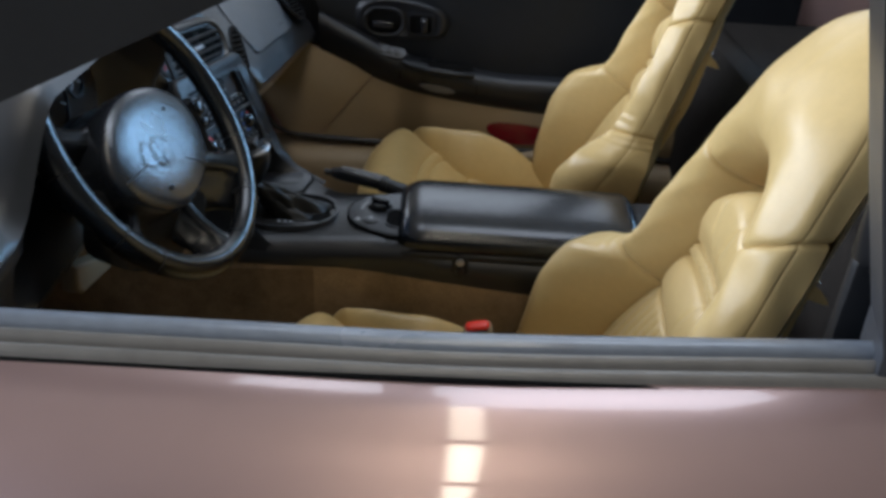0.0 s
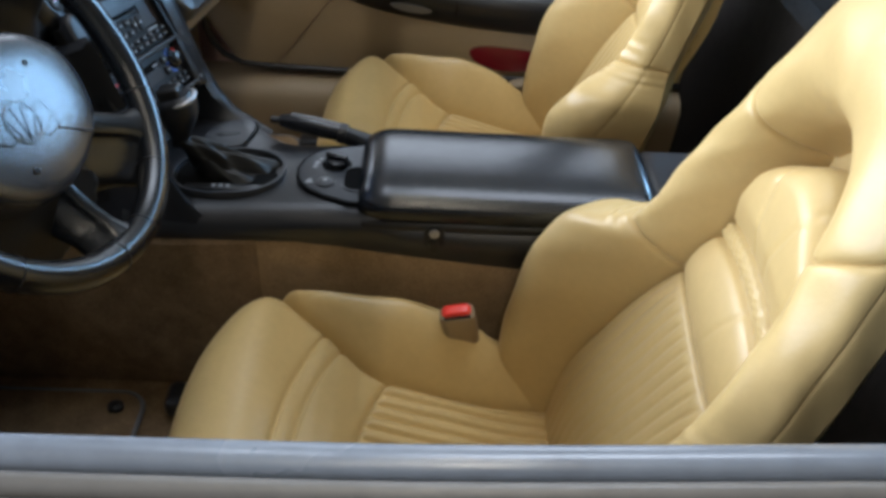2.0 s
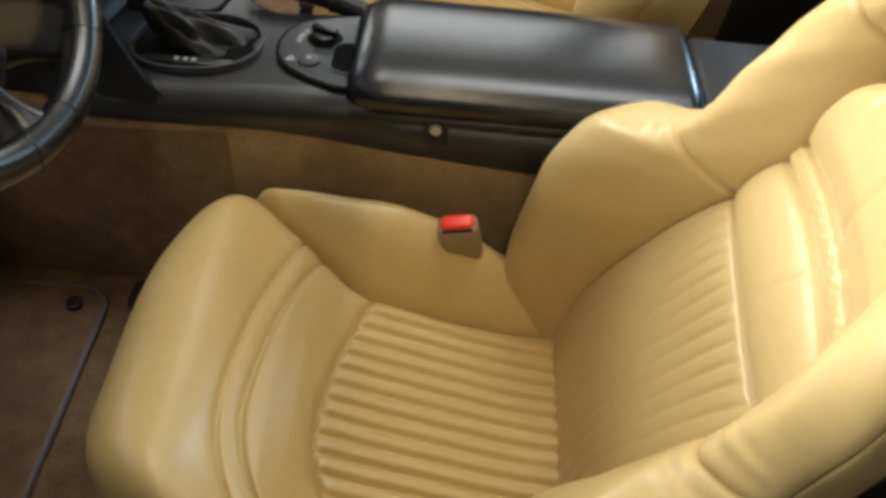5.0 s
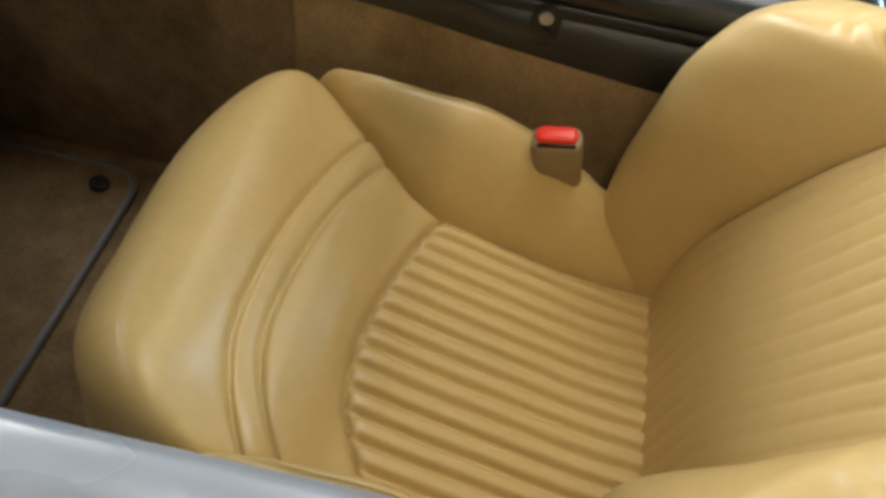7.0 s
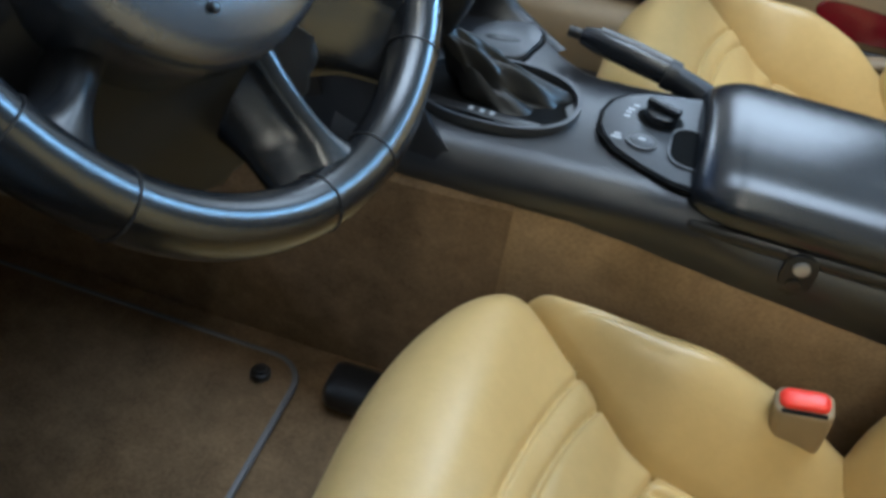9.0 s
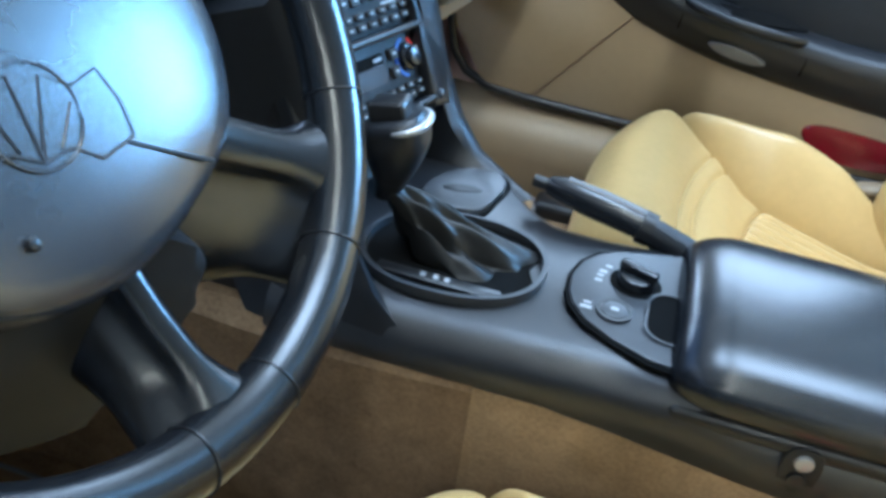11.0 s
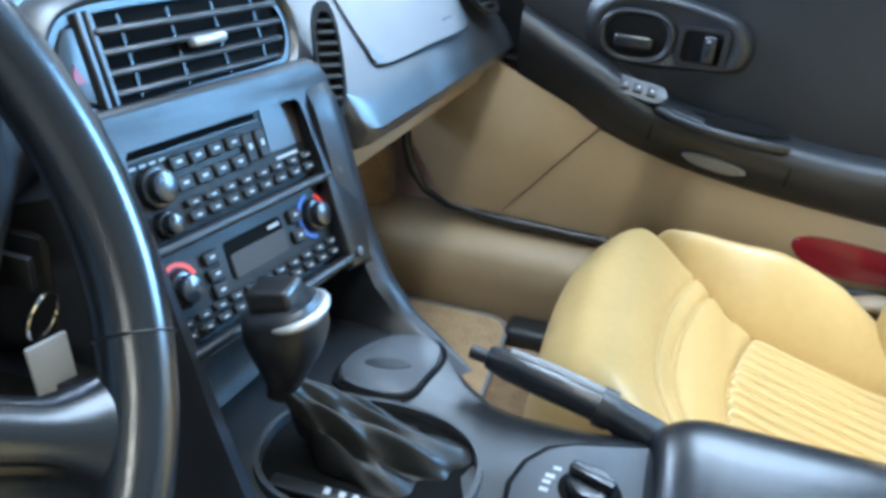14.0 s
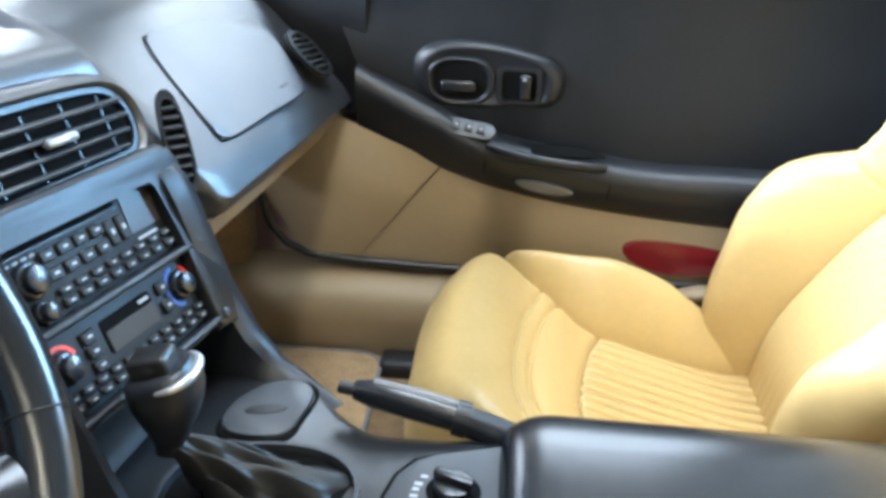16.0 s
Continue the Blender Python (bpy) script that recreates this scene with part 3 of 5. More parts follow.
part("print_mark", box((-0.139, 1.152, zp + 0.0035), (-0.133, 1.155, zp + 0.0043), 0), GREYLABEL, plate, smooth=0)
cav = rounded(0.042, 0.058, 0.016, cx=-0.070, cy=1.158)
# thin dark sheet paints the hollow's shade on the plate
part("finger_recess_shade", prism(cav, Matrix.Translation((0, 0, zp + 0.0042)), 0.0006, 0), DARK, plate)
part("recess_rim", ring([(-0.070 + (x + 0.070) * 1.08, 1.158 + (y - 1.158) * 1.06) for x, y in cav], cav, Matrix.Translation((0, 0, zp + 0.004)), 0.002), GREYTRIM, plate)

# gear selector
sel = (-0.247, 1.182)
selm = Matrix.Translation((sel[0], sel[1], 0.5025)) @ pose(0, 0, 0, 0, -2.8, 0)
surround = part("selector_surround", ring(ellipse(0.0755, 0.058, 40, power=2.3), ellipse(0.0715, 0.0545, 40, power=2.3), selm, 0.0085, 0.0018), GREYTRIM, console)
# near-black sheet paints the shade under the gaiter
part("selector_well_shade", prism(ellipse(0.071, 0.054, 40, power=2.3), selm, 0.0012, 0), DARK, console)
part("indicator_strip", box((-0.300, 1.140, 0.503), (-0.200, 1.152, 0.5072), 0.002, m=Matrix.Identity(4)), PLASTIC, console, "gear indicator strip")
for k, x in enumerate((-0.262, -0.252, -0.243)):
    part("print_mark", box((x - 0.002, 1.144, 0.5070), (x + 0.002, 1.149, 0.5078), 0), GREYLABEL, console, smooth=0)


def gaiter(a, t):
    """Folded leather between the surround and the lever."""
    k = 1 - t
    fold = 0.20 * k * math.sin(3 * a + 5 * t) + 0.10 * k * math.sin(7 * a + 5 - 8 * t) + 0.03 * k * math.sin(15 * a + 12 * t)
    ra, rb = 0.0105 + 0.044 * k ** 1.35 * (1 + fold), 0.0105 + 0.024 * k ** 1.35 * (1 + fold)
    cx, cy = sel[0] - 0.0595 * t + 0.012 * k, sel[1] - 0.002 + 0.016 * k
    ridge = math.exp(-((a - 0.75 + 0.5 * t) / 0.24) ** 2)
    z = 0.504 + 0.054 * t ** 1.15 + 0.034 * k * t * ridge + 0.022 * k * t * math.sin(4 * a + 6 * t) + 0.012 * k * t * math.sin(9 * a - 7 * t)
    return Vector((cx + ra * math.cos(a), cy + rb * math.sin(a), z))


lever = thing("gear_selector", (sel[0], sel[1], 0.503), "black leather gear selector with folded gaiter on the console", "gear selector")
part("gaiter", surface(gaiter, list(np.linspace(0, 2 * math.pi, 120, endpoint=False)), list(np.linspace(0, 1, 28)), wrap=True), GAITERSKIN, lever, "creased black leather gaiter", smooth=70)
secs = []
for t in np.linspace(0, 1, 22):
    w = interp(t, (0, 0.0105), (0.12, 0.0115), (0.30, 0.0165), (0.52, 0.0225), (0.74, 0.0262), (0.90, 0.0258), (1, 0.0205))
    cx, cz = -0.3065 + 0.004 * math.sin(t * 3.1), 0.548 + 0.070 * t
    secs.append([Vector((cx + 0.95 * w * x, 1.180 + 0.98 * w * y, cz + 0.006 * x * t)) for x, y in ellipse(1, 1, 28, power=2.5)])
knob = part("knob", loft(secs), BLACK, lever, "black leather selector knob", smooth=60)
part("knob_cap", box((-0.0145, -0.0125, -0.012), (0.0145, 0.0125, 0.0135), 0.004, 3, m=Matrix.Translation((-0.309, 1.180, 0.6165)) @ pose(0, 0, 0, 0, -14, 0)), PLASTIC, knob, "black plastic release cap")
trim = [(-0.3050 + 0.0235 * x, 1.180 + 0.0240 * y, 0.6120 + 0.006 * x) for x, y in ellipse(1, 1, 60, power=2.5) if x > 0.10]
start = next(i for i in range(len(trim)) if (Vector(trim[i]) - Vector(trim[i - 1])).length > 0.012)
band = trim[start:] + trim[:start]
part("knob_band", tube(band, [0.0012 + 0.0026 * math.sin(math.pi * k / (len(band) - 1)) ** 0.6 for k in range(len(band))], 10), SILVER, knob, "satin silver trim band", smooth=70)

# ashtray lid
ash = [(-0.300, 1.262), (-0.298, 1.285), (-0.288, 1.306), (-0.270, 1.324), (-0.252, 1.330), (-0.238, 1.322), (-0.233, 1.306), (-0.238, 1.280), (-0.242, 1.262), (-0.254, 1.252), (-0.276, 1.250), (-0.292, 1.254)]
tray = thing("ashtray", (-0.267, 1.29, 0.5), "closed black ashtray lid set in the console", "ashtray")
ash = smooth_loop(ash, 36)
mid = Vector((-0.267, 1.288))
ash_wide = [tuple(mid + (Vector(p) - mid) * 1.12) for p in ash]
part("lid", prism(ash, Matrix.Translation((0, 0, 0.4995)), 0.0075, 0.003, 3), GREYTRIM, tray)
part("rim", ring(ash_wide, [tuple(mid + (Vector(p) - mid) * 1.02) for p in ash], Matrix.Translation((0, 0, 0.4995)), 0.003), DARK, tray)
part("thumb_dent", prism(ellipse(0.018, 0.006, 20), Matrix.Translation((-0.268, 1.284, 0.5068)) @ pose(0, 0, 0, 0, 0, 15), 0.0008, 0.0003), BLACK, tray)

# handbrake
brake = thing("handbrake", (-0.08, 1.272, 0.50), "black handbrake lever with painted grip highlight beside the console", "handbrake")
pts = [(-0.194, 1.296, 0.525), (-0.178, 1.293, 0.525), (-0.142, 1.286, 0.522), (-0.107, 1.279, 0.518)]
part("grip", tube(pts, [0.0085, 0.0125, 0.0135, 0.0125], 16), GLOSSBLACK, brake, smooth=60)
# grey sliver stands for the light reflected along the black grip
part("grip_highlight", tube([(p[0], p[1] + 0.001, p[2] + 0.0095) for p in pts[1:]], [0.0045, 0.0058, 0.0055], 10), MIDGREY, brake, "painted grey highlight along the top of the grip", smooth=60)
part("release_button", tube([(-0.208, 1.2985, 0.525), (-0.192, 1.2955, 0.525)], 0.0055, 12), PLASTIC, brake)
part("collar", tube([(-0.109, 1.2795, 0.518), (-0.098, 1.278, 0.516)], 0.015, 16), PLASTIC, brake)
part("sleeve", tube([(-0.101, 1.278, 0.516), (-0.076, 1.275, 0.508), (-0.050, 1.272, 0.498), (-0.02, 1.268, 0.487)], [0.0125, 0.0140, 0.016, 0.016], 14), BLACK, brake, smooth=60)

# ---- dashboard ----
dash = thing("dashboard", (-0.5, YC, 0.6), "black vinyl dashboard with vents and airbag panel", "dashboard")
DRIVER = ((-1.0, 0.80), (-0.62, 0.865), (-0.46, 0.888), (-0.40, 0.882), (-0.388, 0.870), (-0.46, 0.858), (-0.50, 0.840), (-0.50, 0.72), (-0.46, 0.665), (-0.44, 0.635), (-0.45, 0.615), (-0.55, 0.60))
MIDDLE = ((-1.0, 0.80), (-0.62, 0.812), (-0.50, 0.800), (-0.458, 0.788), (-0.447, 0.776), (-0.441, 0.762), (-0.430, 0.738), (-0.419, 0.714), (-0.414, 0.702), (-0.43, 0.660), (-0.45, 0.60), (-0.55, 0.56))
PASSENGER = ((-1.0, 0.80), (-0.66, 0.800), (-0.52, 0.785), (-0.475, 0.768), (-0.44, 0.738), (-0.40, 0.698), (-0.362, 0.658), (-0.338, 0.632), (-0.326, 0.611), (-0.334, 0.594), (-0.37, 0.588), (-0.55, 0.56))
LOW = ((-1.0, 0.80), (-0.62, 0.806), (-0.46, 0.795), (-0.42, 0.782), (-0.40, 0.765), (-0.40, 0.75), (-0.41, 0.735), (-0.42, 0.70), (-0.43, 0.665), (-0.44, 0.635), (-0.45, 0.615), (-0.55, 0.60))


def dash_point(y, k):
    hood = smoothstep(0.62, 0.72, y) * smoothstep(1.12, 1.03, y)
    mid_w = smoothstep(1.095, 1.150, y) * smoothstep(1.425, 1.390, y)
    pas = smoothstep(1.390, 1.425, y)
    low = 1 - min(1, hood + mid_w + pas)
    i = int(k)
    j = min(i + 1, 11)
    t = k - i
    x = z = 0
    for w, prof in ((hood, DRIVER), (mid_w, MIDDLE), (pas, PASSENGER), (low, LOW)):
        x += w * (prof[i][0] * (1 - t) + prof[j][0] * t)
        z += w * (prof[i][1] * (1 - t) + prof[j][1] * t)
    turn = mid_w * min(1.0, max(0.0, k - 1))
    x += 0.175 * (y - 1.276) * turn
    z -= 0.105 * (y - 1.276) * turn
    sweep = pas * min(1.0, max(0.0, k - 1))
    x += 0.05 * (y - 1.60) * sweep
    z -= 0.115 * (y - 1.60) * sweep
    return Vector((x, y, z))


ys = sorted({round(float(a), 4) for a in np.r_[np.linspace(0.44, 1.05, 40), np.linspace(1.05, 1.12, 12), np.linspace(1.12, 1.35, 12), np.linspace(1.35, 1.42, 14), np.linspace(1.42, 1.925, 24)]})
part("dash_skin", surface(dash_point, ys, [k / 3 for k in range(34)]), DASHVINYL, dash, smooth=50)
part("tan_knee_panel", prism([(0.82, 0.612), (0.925, 0.570), (0.920, 0.548), (0.83, 0.566), (0.815, 0.58)], frame_at((-0.465, 0, 0), (0, 1, 0), (1, 0, 0)), 0.02, 0.006, 3), TANPANEL, dash, "tan lower dash panel")
part("tan_lower_trim", loft([[Vector(p) for p in ((x, y, z), (x - 0.045, y, z - 0.002), (x - 0.06, y, z - 0.034), (x - 0.016, y, z - 0.030))] for y, x, z in ((1.372, -0.352, 0.620), (1.45, -0.345, 0.611), (1.60, -0.338, 0.594), (1.70, -0.334, 0.583), (1.86, -0.327, 0.566))]), TANPANEL, dash, "tan strip under the dashboard", smooth=50)
part("steering_shroud", tube([(-0.52, 0.90, 0.66), (-0.42, 0.887, 0.735), (-0.375, 0.880, 0.765)], [0.055, 0.050, 0.045], 20), BLACK, dash, "black steering column shroud")

# instrument cluster under its hood
cluster = thing("instrument_cluster", (-0.495, 0.87, 0.78), "dark instrument cluster with round gauges under the hood", "instrument cluster")
cm = frame_at((-0.492, 0.875, 0.785), (0, 1, 0), (0.97, 0, 0.24))
part("panel", prism(rounded(0.34, 0.115, 0.04), cm, 0.006, 0.002), GLASSY, cluster)
for dx, r in ((-0.055, 0.042), (0.04, 0.042), (-0.125, 0.024), (0.112, 0.024)):
    g = part("gauge", ring(ellipse(r, r, 32, cx=dx), ellipse(r - 0.003, r - 0.003, 32, cx=dx), cm @ Matrix.Translation((0, 0, 0.005)), 0.004), GREYTRIM, cluster)
    for k in range(9):
        a = radians(-30 + 30 * k)
        part("tick", box((-0.006, -0.0015, 0), (0.006, 0.0015, 0.001), 0, m=cm @ Matrix.Translation((dx, 0, 0.007)) @ pose(0, 0, 0, 0, 0, math.degrees(a)) @ Matrix.Translation((r - 0.012, 0, 0))), GREYLABEL, g, smooth=0)

# centre vent
vm = frame_at((-0.4185, 1.276, 0.7315), (0.174, 1, -0.105), (0.910, -0.148, 0.385))
vent = thing("air_vent", (-0.4185, 1.276, 0.7315), "wide black centre air vent with slats on the dashboard", "air vent", "dashboard air vents")
vo = [(-0.118, -0.002), (-0.108, 0.022), (-0.085, 0.034), (-0.03, 0.037), (0.05, 0.036), (0.088, 0.031), (0.106, 0.016), (0.110, -0.004), (0.102, -0.022), (0.085, -0.029), (0.0, -0.031), (-0.085, -0.032), (-0.108, -0.022)]
vo = [(0.96 * x, 0.90 * y) for x, y in smooth_loop(vo, 52)]
vi = [(x * 0.965, y * 0.90) for x, y in vo]
part("frame", ring([(x * 1.02, y * 1.05) for x, y in vo], vi, vm, 0.006), PLASTIC, vent)
part("pod", loft([[vm @ Vector((x * a, y * b, z)) for x, y in vo] for a, b, z in ((1.0, 1.0, 0.000), (1.02, 1.05, 0.0085), (1.05, 1.13, 0.0110), (1.09, 1.26, 0.0085), (1.14, 1.42, -0.002), (1.22, 1.66, -0.030))], caps=False), DASHVINYL, vent, "rounded charcoal vent surround", smooth=60)
# shallow near-black sheet paints the shade deep in the vent
part("backing", prism(vi, vm, 0.002, 0), DARK, vent)
for k in range(4):
    b = -0.0185 + 0.0125 * k
    part("slat", box((-0.078, b - 0.0018, 0.002), (0.098 - 0.004 * abs(k - 1.5), b + 0.0018, 0.0095), 0.0012, 1, m=vm @ pose(0, 0, 0, 12, 0, 0)), GREYTRIM, vent)
for k in range(4):
    a = -0.050 + 0.042 * k
    part("vane", box((a - 0.0008, -0.024, 0.001), (a + 0.0008, 0.026, 0.003), 0, m=vm), PLASTIC, vent, smooth=0)
part("slider", box((-0.004, -0.006, 0.006), (0.030, 0.001, 0.014), 0.003, m=vm @ Matrix.Translation((0.0, 0.004, 0))), SILVER, vent, "grey vent slider")
for a in (-0.084, -0.077):
    part("divider", box((a - 0.0022, -0.027, 0.002), (a + 0.0022, 0.030, 0.0105), 0.001, 1, m=vm), GREYTRIM, vent)
hz = part("hazard_button", prism([(-0.108, -0.004), (-0.104, 0.012), (-0.096, 0.022), (-0.089, 0.022), (-0.089, -0.022), (-0.098, -0.020), (-0.106, -0.014)], vm, 0.008, 0.001), PLASTIC, vent, "hazard light button")
part("triangle_mark", prism([(-0.103, -0.009), (-0.0925, -0.009), (-0.0975, 0.002)], vm @ Matrix.Translation((0, 0, 0.0082)), 0.0006, 0), RED, hz)

# side vent beside the stack, end vent
def slit_vent(m, w, h, slats, label):
    v = thing("air_vent", m.translation, label, "air vent", "dashboard air vents")
    out = ellipse(w / 2, h / 2, 28, power=2.6)
    inn = [(x * 0.86, y * 0.88) for x, y in out]
    part("frame", ring([(x * 1.1, y * 1.08) for x, y in out], inn, m, 0.006), BLACK, v)
    # dark sheet in place of the shaded depth behind the slats
    part("backing", prism(inn, m, 0.0015, 0), DARK, v)
    for k in range(slats):
        b = -h * 0.40 + h * 0.80 * (k + 0.5) / slats
        reach = w * 0.43 * math.sqrt(max(0.1, 1 - (b / (h / 2)) ** 2))
        part("slat", box((-reach, b - 0.0016, 0.001), (reach, b + 0.0016, 0.0065), 0.001, 1, m=m), GREYTRIM, v)
    return v


slit_vent(frame_at((-0.372, 1.411, 0.690), (0.75, 0.66, 0), (0.62, -0.62, 0.48)), 0.021, 0.088, 8, "narrow black side vent next to the radio stack")
am = frame_at((-0.4155, 1.55, 0.7165), (0.05, 1, -0.115), (0.70, 0, 0.71))
slit_vent(am @ Matrix.Translation((0.304, -0.050, 0.001)) @ pose(0, 0, 0, 0, 0, -6), 0.068, 0.070, 6, "oval black end vent on the dashboard")
air_pts = smooth_loop([(-0.044, -0.070), (-0.034, -0.085), (0.08, -0.087), (0.192, -0.088), (0.210, -0.078), (0.232, -0.045), (0.245, -0.018), (0.241, 0.008), (0.226, 0.025), (0.16, 0.036), (0.08, 0.042), (0.0, 0.044), (-0.020, 0.034), (-0.036, -0.010)], 70)
part("airbag_joint", prism([(0.1 + (x - 0.1) * 1.010, -0.022 + (y + 0.022) * 1.022) for x, y in air_pts], am, 0.0012, 0), DARK, dash)
airbag = part("airbag_panel", prism(air_pts, am, 0.0042, 0.003, 4), DASHVINYL, dash, "smooth grey airbag panel")
part("print_bar", box((0.150, -0.071, 0.0040), (0.176, -0.0675, 0.0047), 0, m=am), PLASTIC, airbag, smooth=0)

# ---- radio and heater stack ----
sm = frame_at((-0.3705, 1.249, 0.643), (0.174, 1, -0.105), (0.898, -0.148, 0.414))
stack = thing("radio_stack", (-0.36, 1.245, 0.6), "black centre stack with radio and climate controls", "radio stack")
band = [(-0.096, -0.080), (-0.096, 0.050), (-0.090, 0.057), (0.076, 0.057), (0.084, 0.049), (0.083, 0.0), (0.080, -0.085), (0.110, -0.088), (0.117, -0.044), (0.120, 0.0), (0.123, 0.035), (0.123, 0.060), (0.117, 0.071), (0.105, 0.077), (-0.100, 0.077), (-0.110, 0.068), (-0.112, -0.080)]
part("stack_frame", prism(band, sm, 0.014, 0.006, 4), BLACK, stack, smooth=50)
part("backing", prism([(-0.112, 0.066), (0.118, 0.066), (0.112, -0.085), (-0.112, -0.085)], sm @ Matrix.Translation((0, 0, -0.012)), 0.012, 0), FACE, stack, smooth=0)
# wing that sweeps from the stack down to the console
wing = []
for x, y, z, w in ((-0.362, 1.372, 0.686, 0.030), (-0.354, 1.372, 0.678, 0.034), (-0.346, 1.372, 0.660, 0.036), (-0.336, 1.370, 0.631, 0.036), (-0.321, 1.369, 0.583, 0.035), (-0.299, 1.367, 0.535, 0.032), (-0.276, 1.362, 0.507, 0.026), (-0.247, 1.346, 0.4975, 0.022), (-0.213, 1.316, 0.4945, 0.014)):
    wing.append([Vector((x + 0.002, y, z)), Vector((x + 0.006, y - 0.006, z + 0.004)), Vector((x + 0.005, y - w * 0.6, z + 0.005)), Vector((x, y - w, z + 0.004)), Vector((x - 0.05, y - w, z - 0.02)), Vector((x - 0.10, y + 0.004, z - 0.04)), Vector((x - 0.006, y + 0.003, z - 0.004))])
part("side_wing", loft(wing), BLACK, stack, smooth=60)
wing = []
for y, x, z, w in ((1.142, -0.395, 0.700, 0.012), (1.142, -0.378, 0.655, 0.014), (1.140, -0.366, 0.615, 0.016), (1.136, -0.354, 0.585, 0.018), (1.128, -0.340, 0.558, 0.018), (1.116, -0.320, 0.530, 0.018), (1.102, -0.298, 0.504, 0.018), (1.098, -0.270, 0.478, 0.014)):
    wing.append([Vector((x + 0.012, y, z + 0.006)), Vector((x + 0.004, y + w, z + 0.004)), Vector((x - 0.06, y + w, z - 0.02)), Vector((x - 0.09, y - 0.004, z - 0.04)), Vector((x + 0.004, y - 0.006, z - 0.004))])
part("side_wing", loft(wing), BLACK, stack, smooth=60)
radio = part("radio", prism([(-0.094, 0.056), (0.075, 0.056), (0.083, 0.048), (0.082, -0.006), (-0.094, -0.006)], sm, 0.004, 0.001), FACE, stack, "black radio with many small buttons")
# raised dark bar paints the shade inside the slot
part("cassette_slot", box((-0.085, 0.046, 0.0035), (0.036, 0.0535, 0.0052), 0.0008, 1, m=sm), DARK, radio)
part("slot_lip", box((-0.086, 0.0435, 0.0035), (0.037, 0.0460, 0.0064), 0.0008, 1, m=sm), GREYTRIM, radio)
part("display", prism([(0.043, 0.053), (0.074, 0.053), (0.080, 0.047), (0.079, 0.020), (0.041, 0.020)], sm @ Matrix.Translation((0, 0, 0.0035)), 0.0015, 0), GLASSY, radio, "dark glossy radio display")
part("display_print", box((0.046, 0.0135, 0.0038), (0.070, 0.0155, 0.0046), 0, m=sm), GREYLABEL, radio, smooth=0)
random.seed(5)


def keys(parent, m, a0, a1, b, n, w, h, marks=True, name="button"):
    for k in range(n):
        a = a0 + (a1 - a0) * k / max(1, n - 1)
        o = part(name, box((a - w / 2, b - h / 2, 0.004), (a + w / 2, b + h / 2, 0.0078), 0.0012, 1, m=m), FACE, parent)
        if marks:
            part("mark", box((a - w * 0.15, b - h * 0.08, 0.0077), (a + w * 0.17, b + h * 0.12, 0.0081), 0, m=m), GREYLABEL, o, smooth=0)


keys(radio, sm, -0.044, 0.076, 0.0095, 8, 0.0135, 0.0058)
keys(radio, sm, -0.044, 0.076, 0.0010, 8, 0.0135, 0.0066)
keys(radio, sm, -0.046, 0.006, 0.036, 4, 0.0142, 0.0095)
keys(radio, sm, -0.046, 0.006, 0.0225, 4, 0.0142, 0.0095)
keys(radio, sm, 0.020, 0.033, 0.029, 2, 0.0098, 0.0200)
for k in range(4):
    part("print_mark", box((-0.082 + 0.008 * k, 0.0395, 0.0038), (-0.077 + 0.008 * k, 0.0412, 0.0044), 0, m=sm), GREYLABEL, radio, smooth=0)


def dial(parent, m, a, b, r, mark, label):
    d = part("dial", join(prism(ellipse(r, r, 24, cx=a, cy=b), m, 0.010, 0.003), prism(ellipse(r * 0.75, r * 0.75, 24, cx=a, cy=b), m, 0.016, 0.002)), GLOSSBLACK, parent, label)
    part("pointer", box((a - 0.0008, b + r * 0.15, 0.0158), (a + 0.0008, b + r * 0.65, 0.0166), 0, m=m), GREYLABEL, d, smooth=0)
    return d


dial(radio, sm, -0.069, 0.026, 0.0135, None, "round black volume knob")
dial(radio, sm, -0.071, 0.003, 0.0085, None, "small round black knob")
heater = part("climate_panel", prism([(-0.096, -0.014), (0.082, -0.014), (0.080, -0.071), (-0.096, -0.071)], sm, 0.004, 0.001), FACE, stack, "black climate control panel")
for a, b, warm, cold in ((-0.076, -0.037, (150, 20), None), (0.065, -0.034, (60, 5), (265, 95))):
    r = 0.0120
    dial(heater, sm, a, b, r, None, "round black temperature knob")
    for span, mt in ((warm, REDBTN), (cold, BLUEMARK)):
        if span:
            arc_o = [(a + (r + 0.0050) * math.cos(radians(t)), b + (r + 0.0050) * math.sin(radians(t))) for t in np.linspace(span[0], span[1], 14)]
            arc_i = [(a + (r + 0.0022) * math.cos(radians(t)), b + (r + 0.0022) * math.sin(radians(t))) for t in np.linspace(span[1], span[0], 14)]
            part("colour_arc", prism(arc_o + arc_i, sm @ Matrix.Translation((0, 0, 0.004)), 0.0008, 0), mt, heater, smooth=0)
# dark sheet paints the shade round the sunken display
part("display_recess_shade", prism(rounded(0.060, 0.026, 0.003, cx=-0.001, cy=-0.0355), sm @ Matrix.Translation((0, 0, 0.0038)), 0.0008, 0), DARK, heater)
part("display", prism(rounded(0.057, 0.016, 0.002, cx=0.0, cy=-0.0400), sm @ Matrix.Translation((0, 0, 0.0042)), 0.0014, 0), GLASSY, heater, "dark climate display")
part("display_print", box((0.014, -0.0285, 0.0045), (0.026, -0.0260, 0.0052), 0, m=sm), GREYLABEL, heater, smooth=0)
for b in (-0.027, -0.038, -0.049):
    keys(heater, sm, -0.046, -0.046, b, 1, 0.0135, 0.0092)
keys(heater, sm, 0.043, 0.043, -0.027, 1, 0.0125, 0.0105)
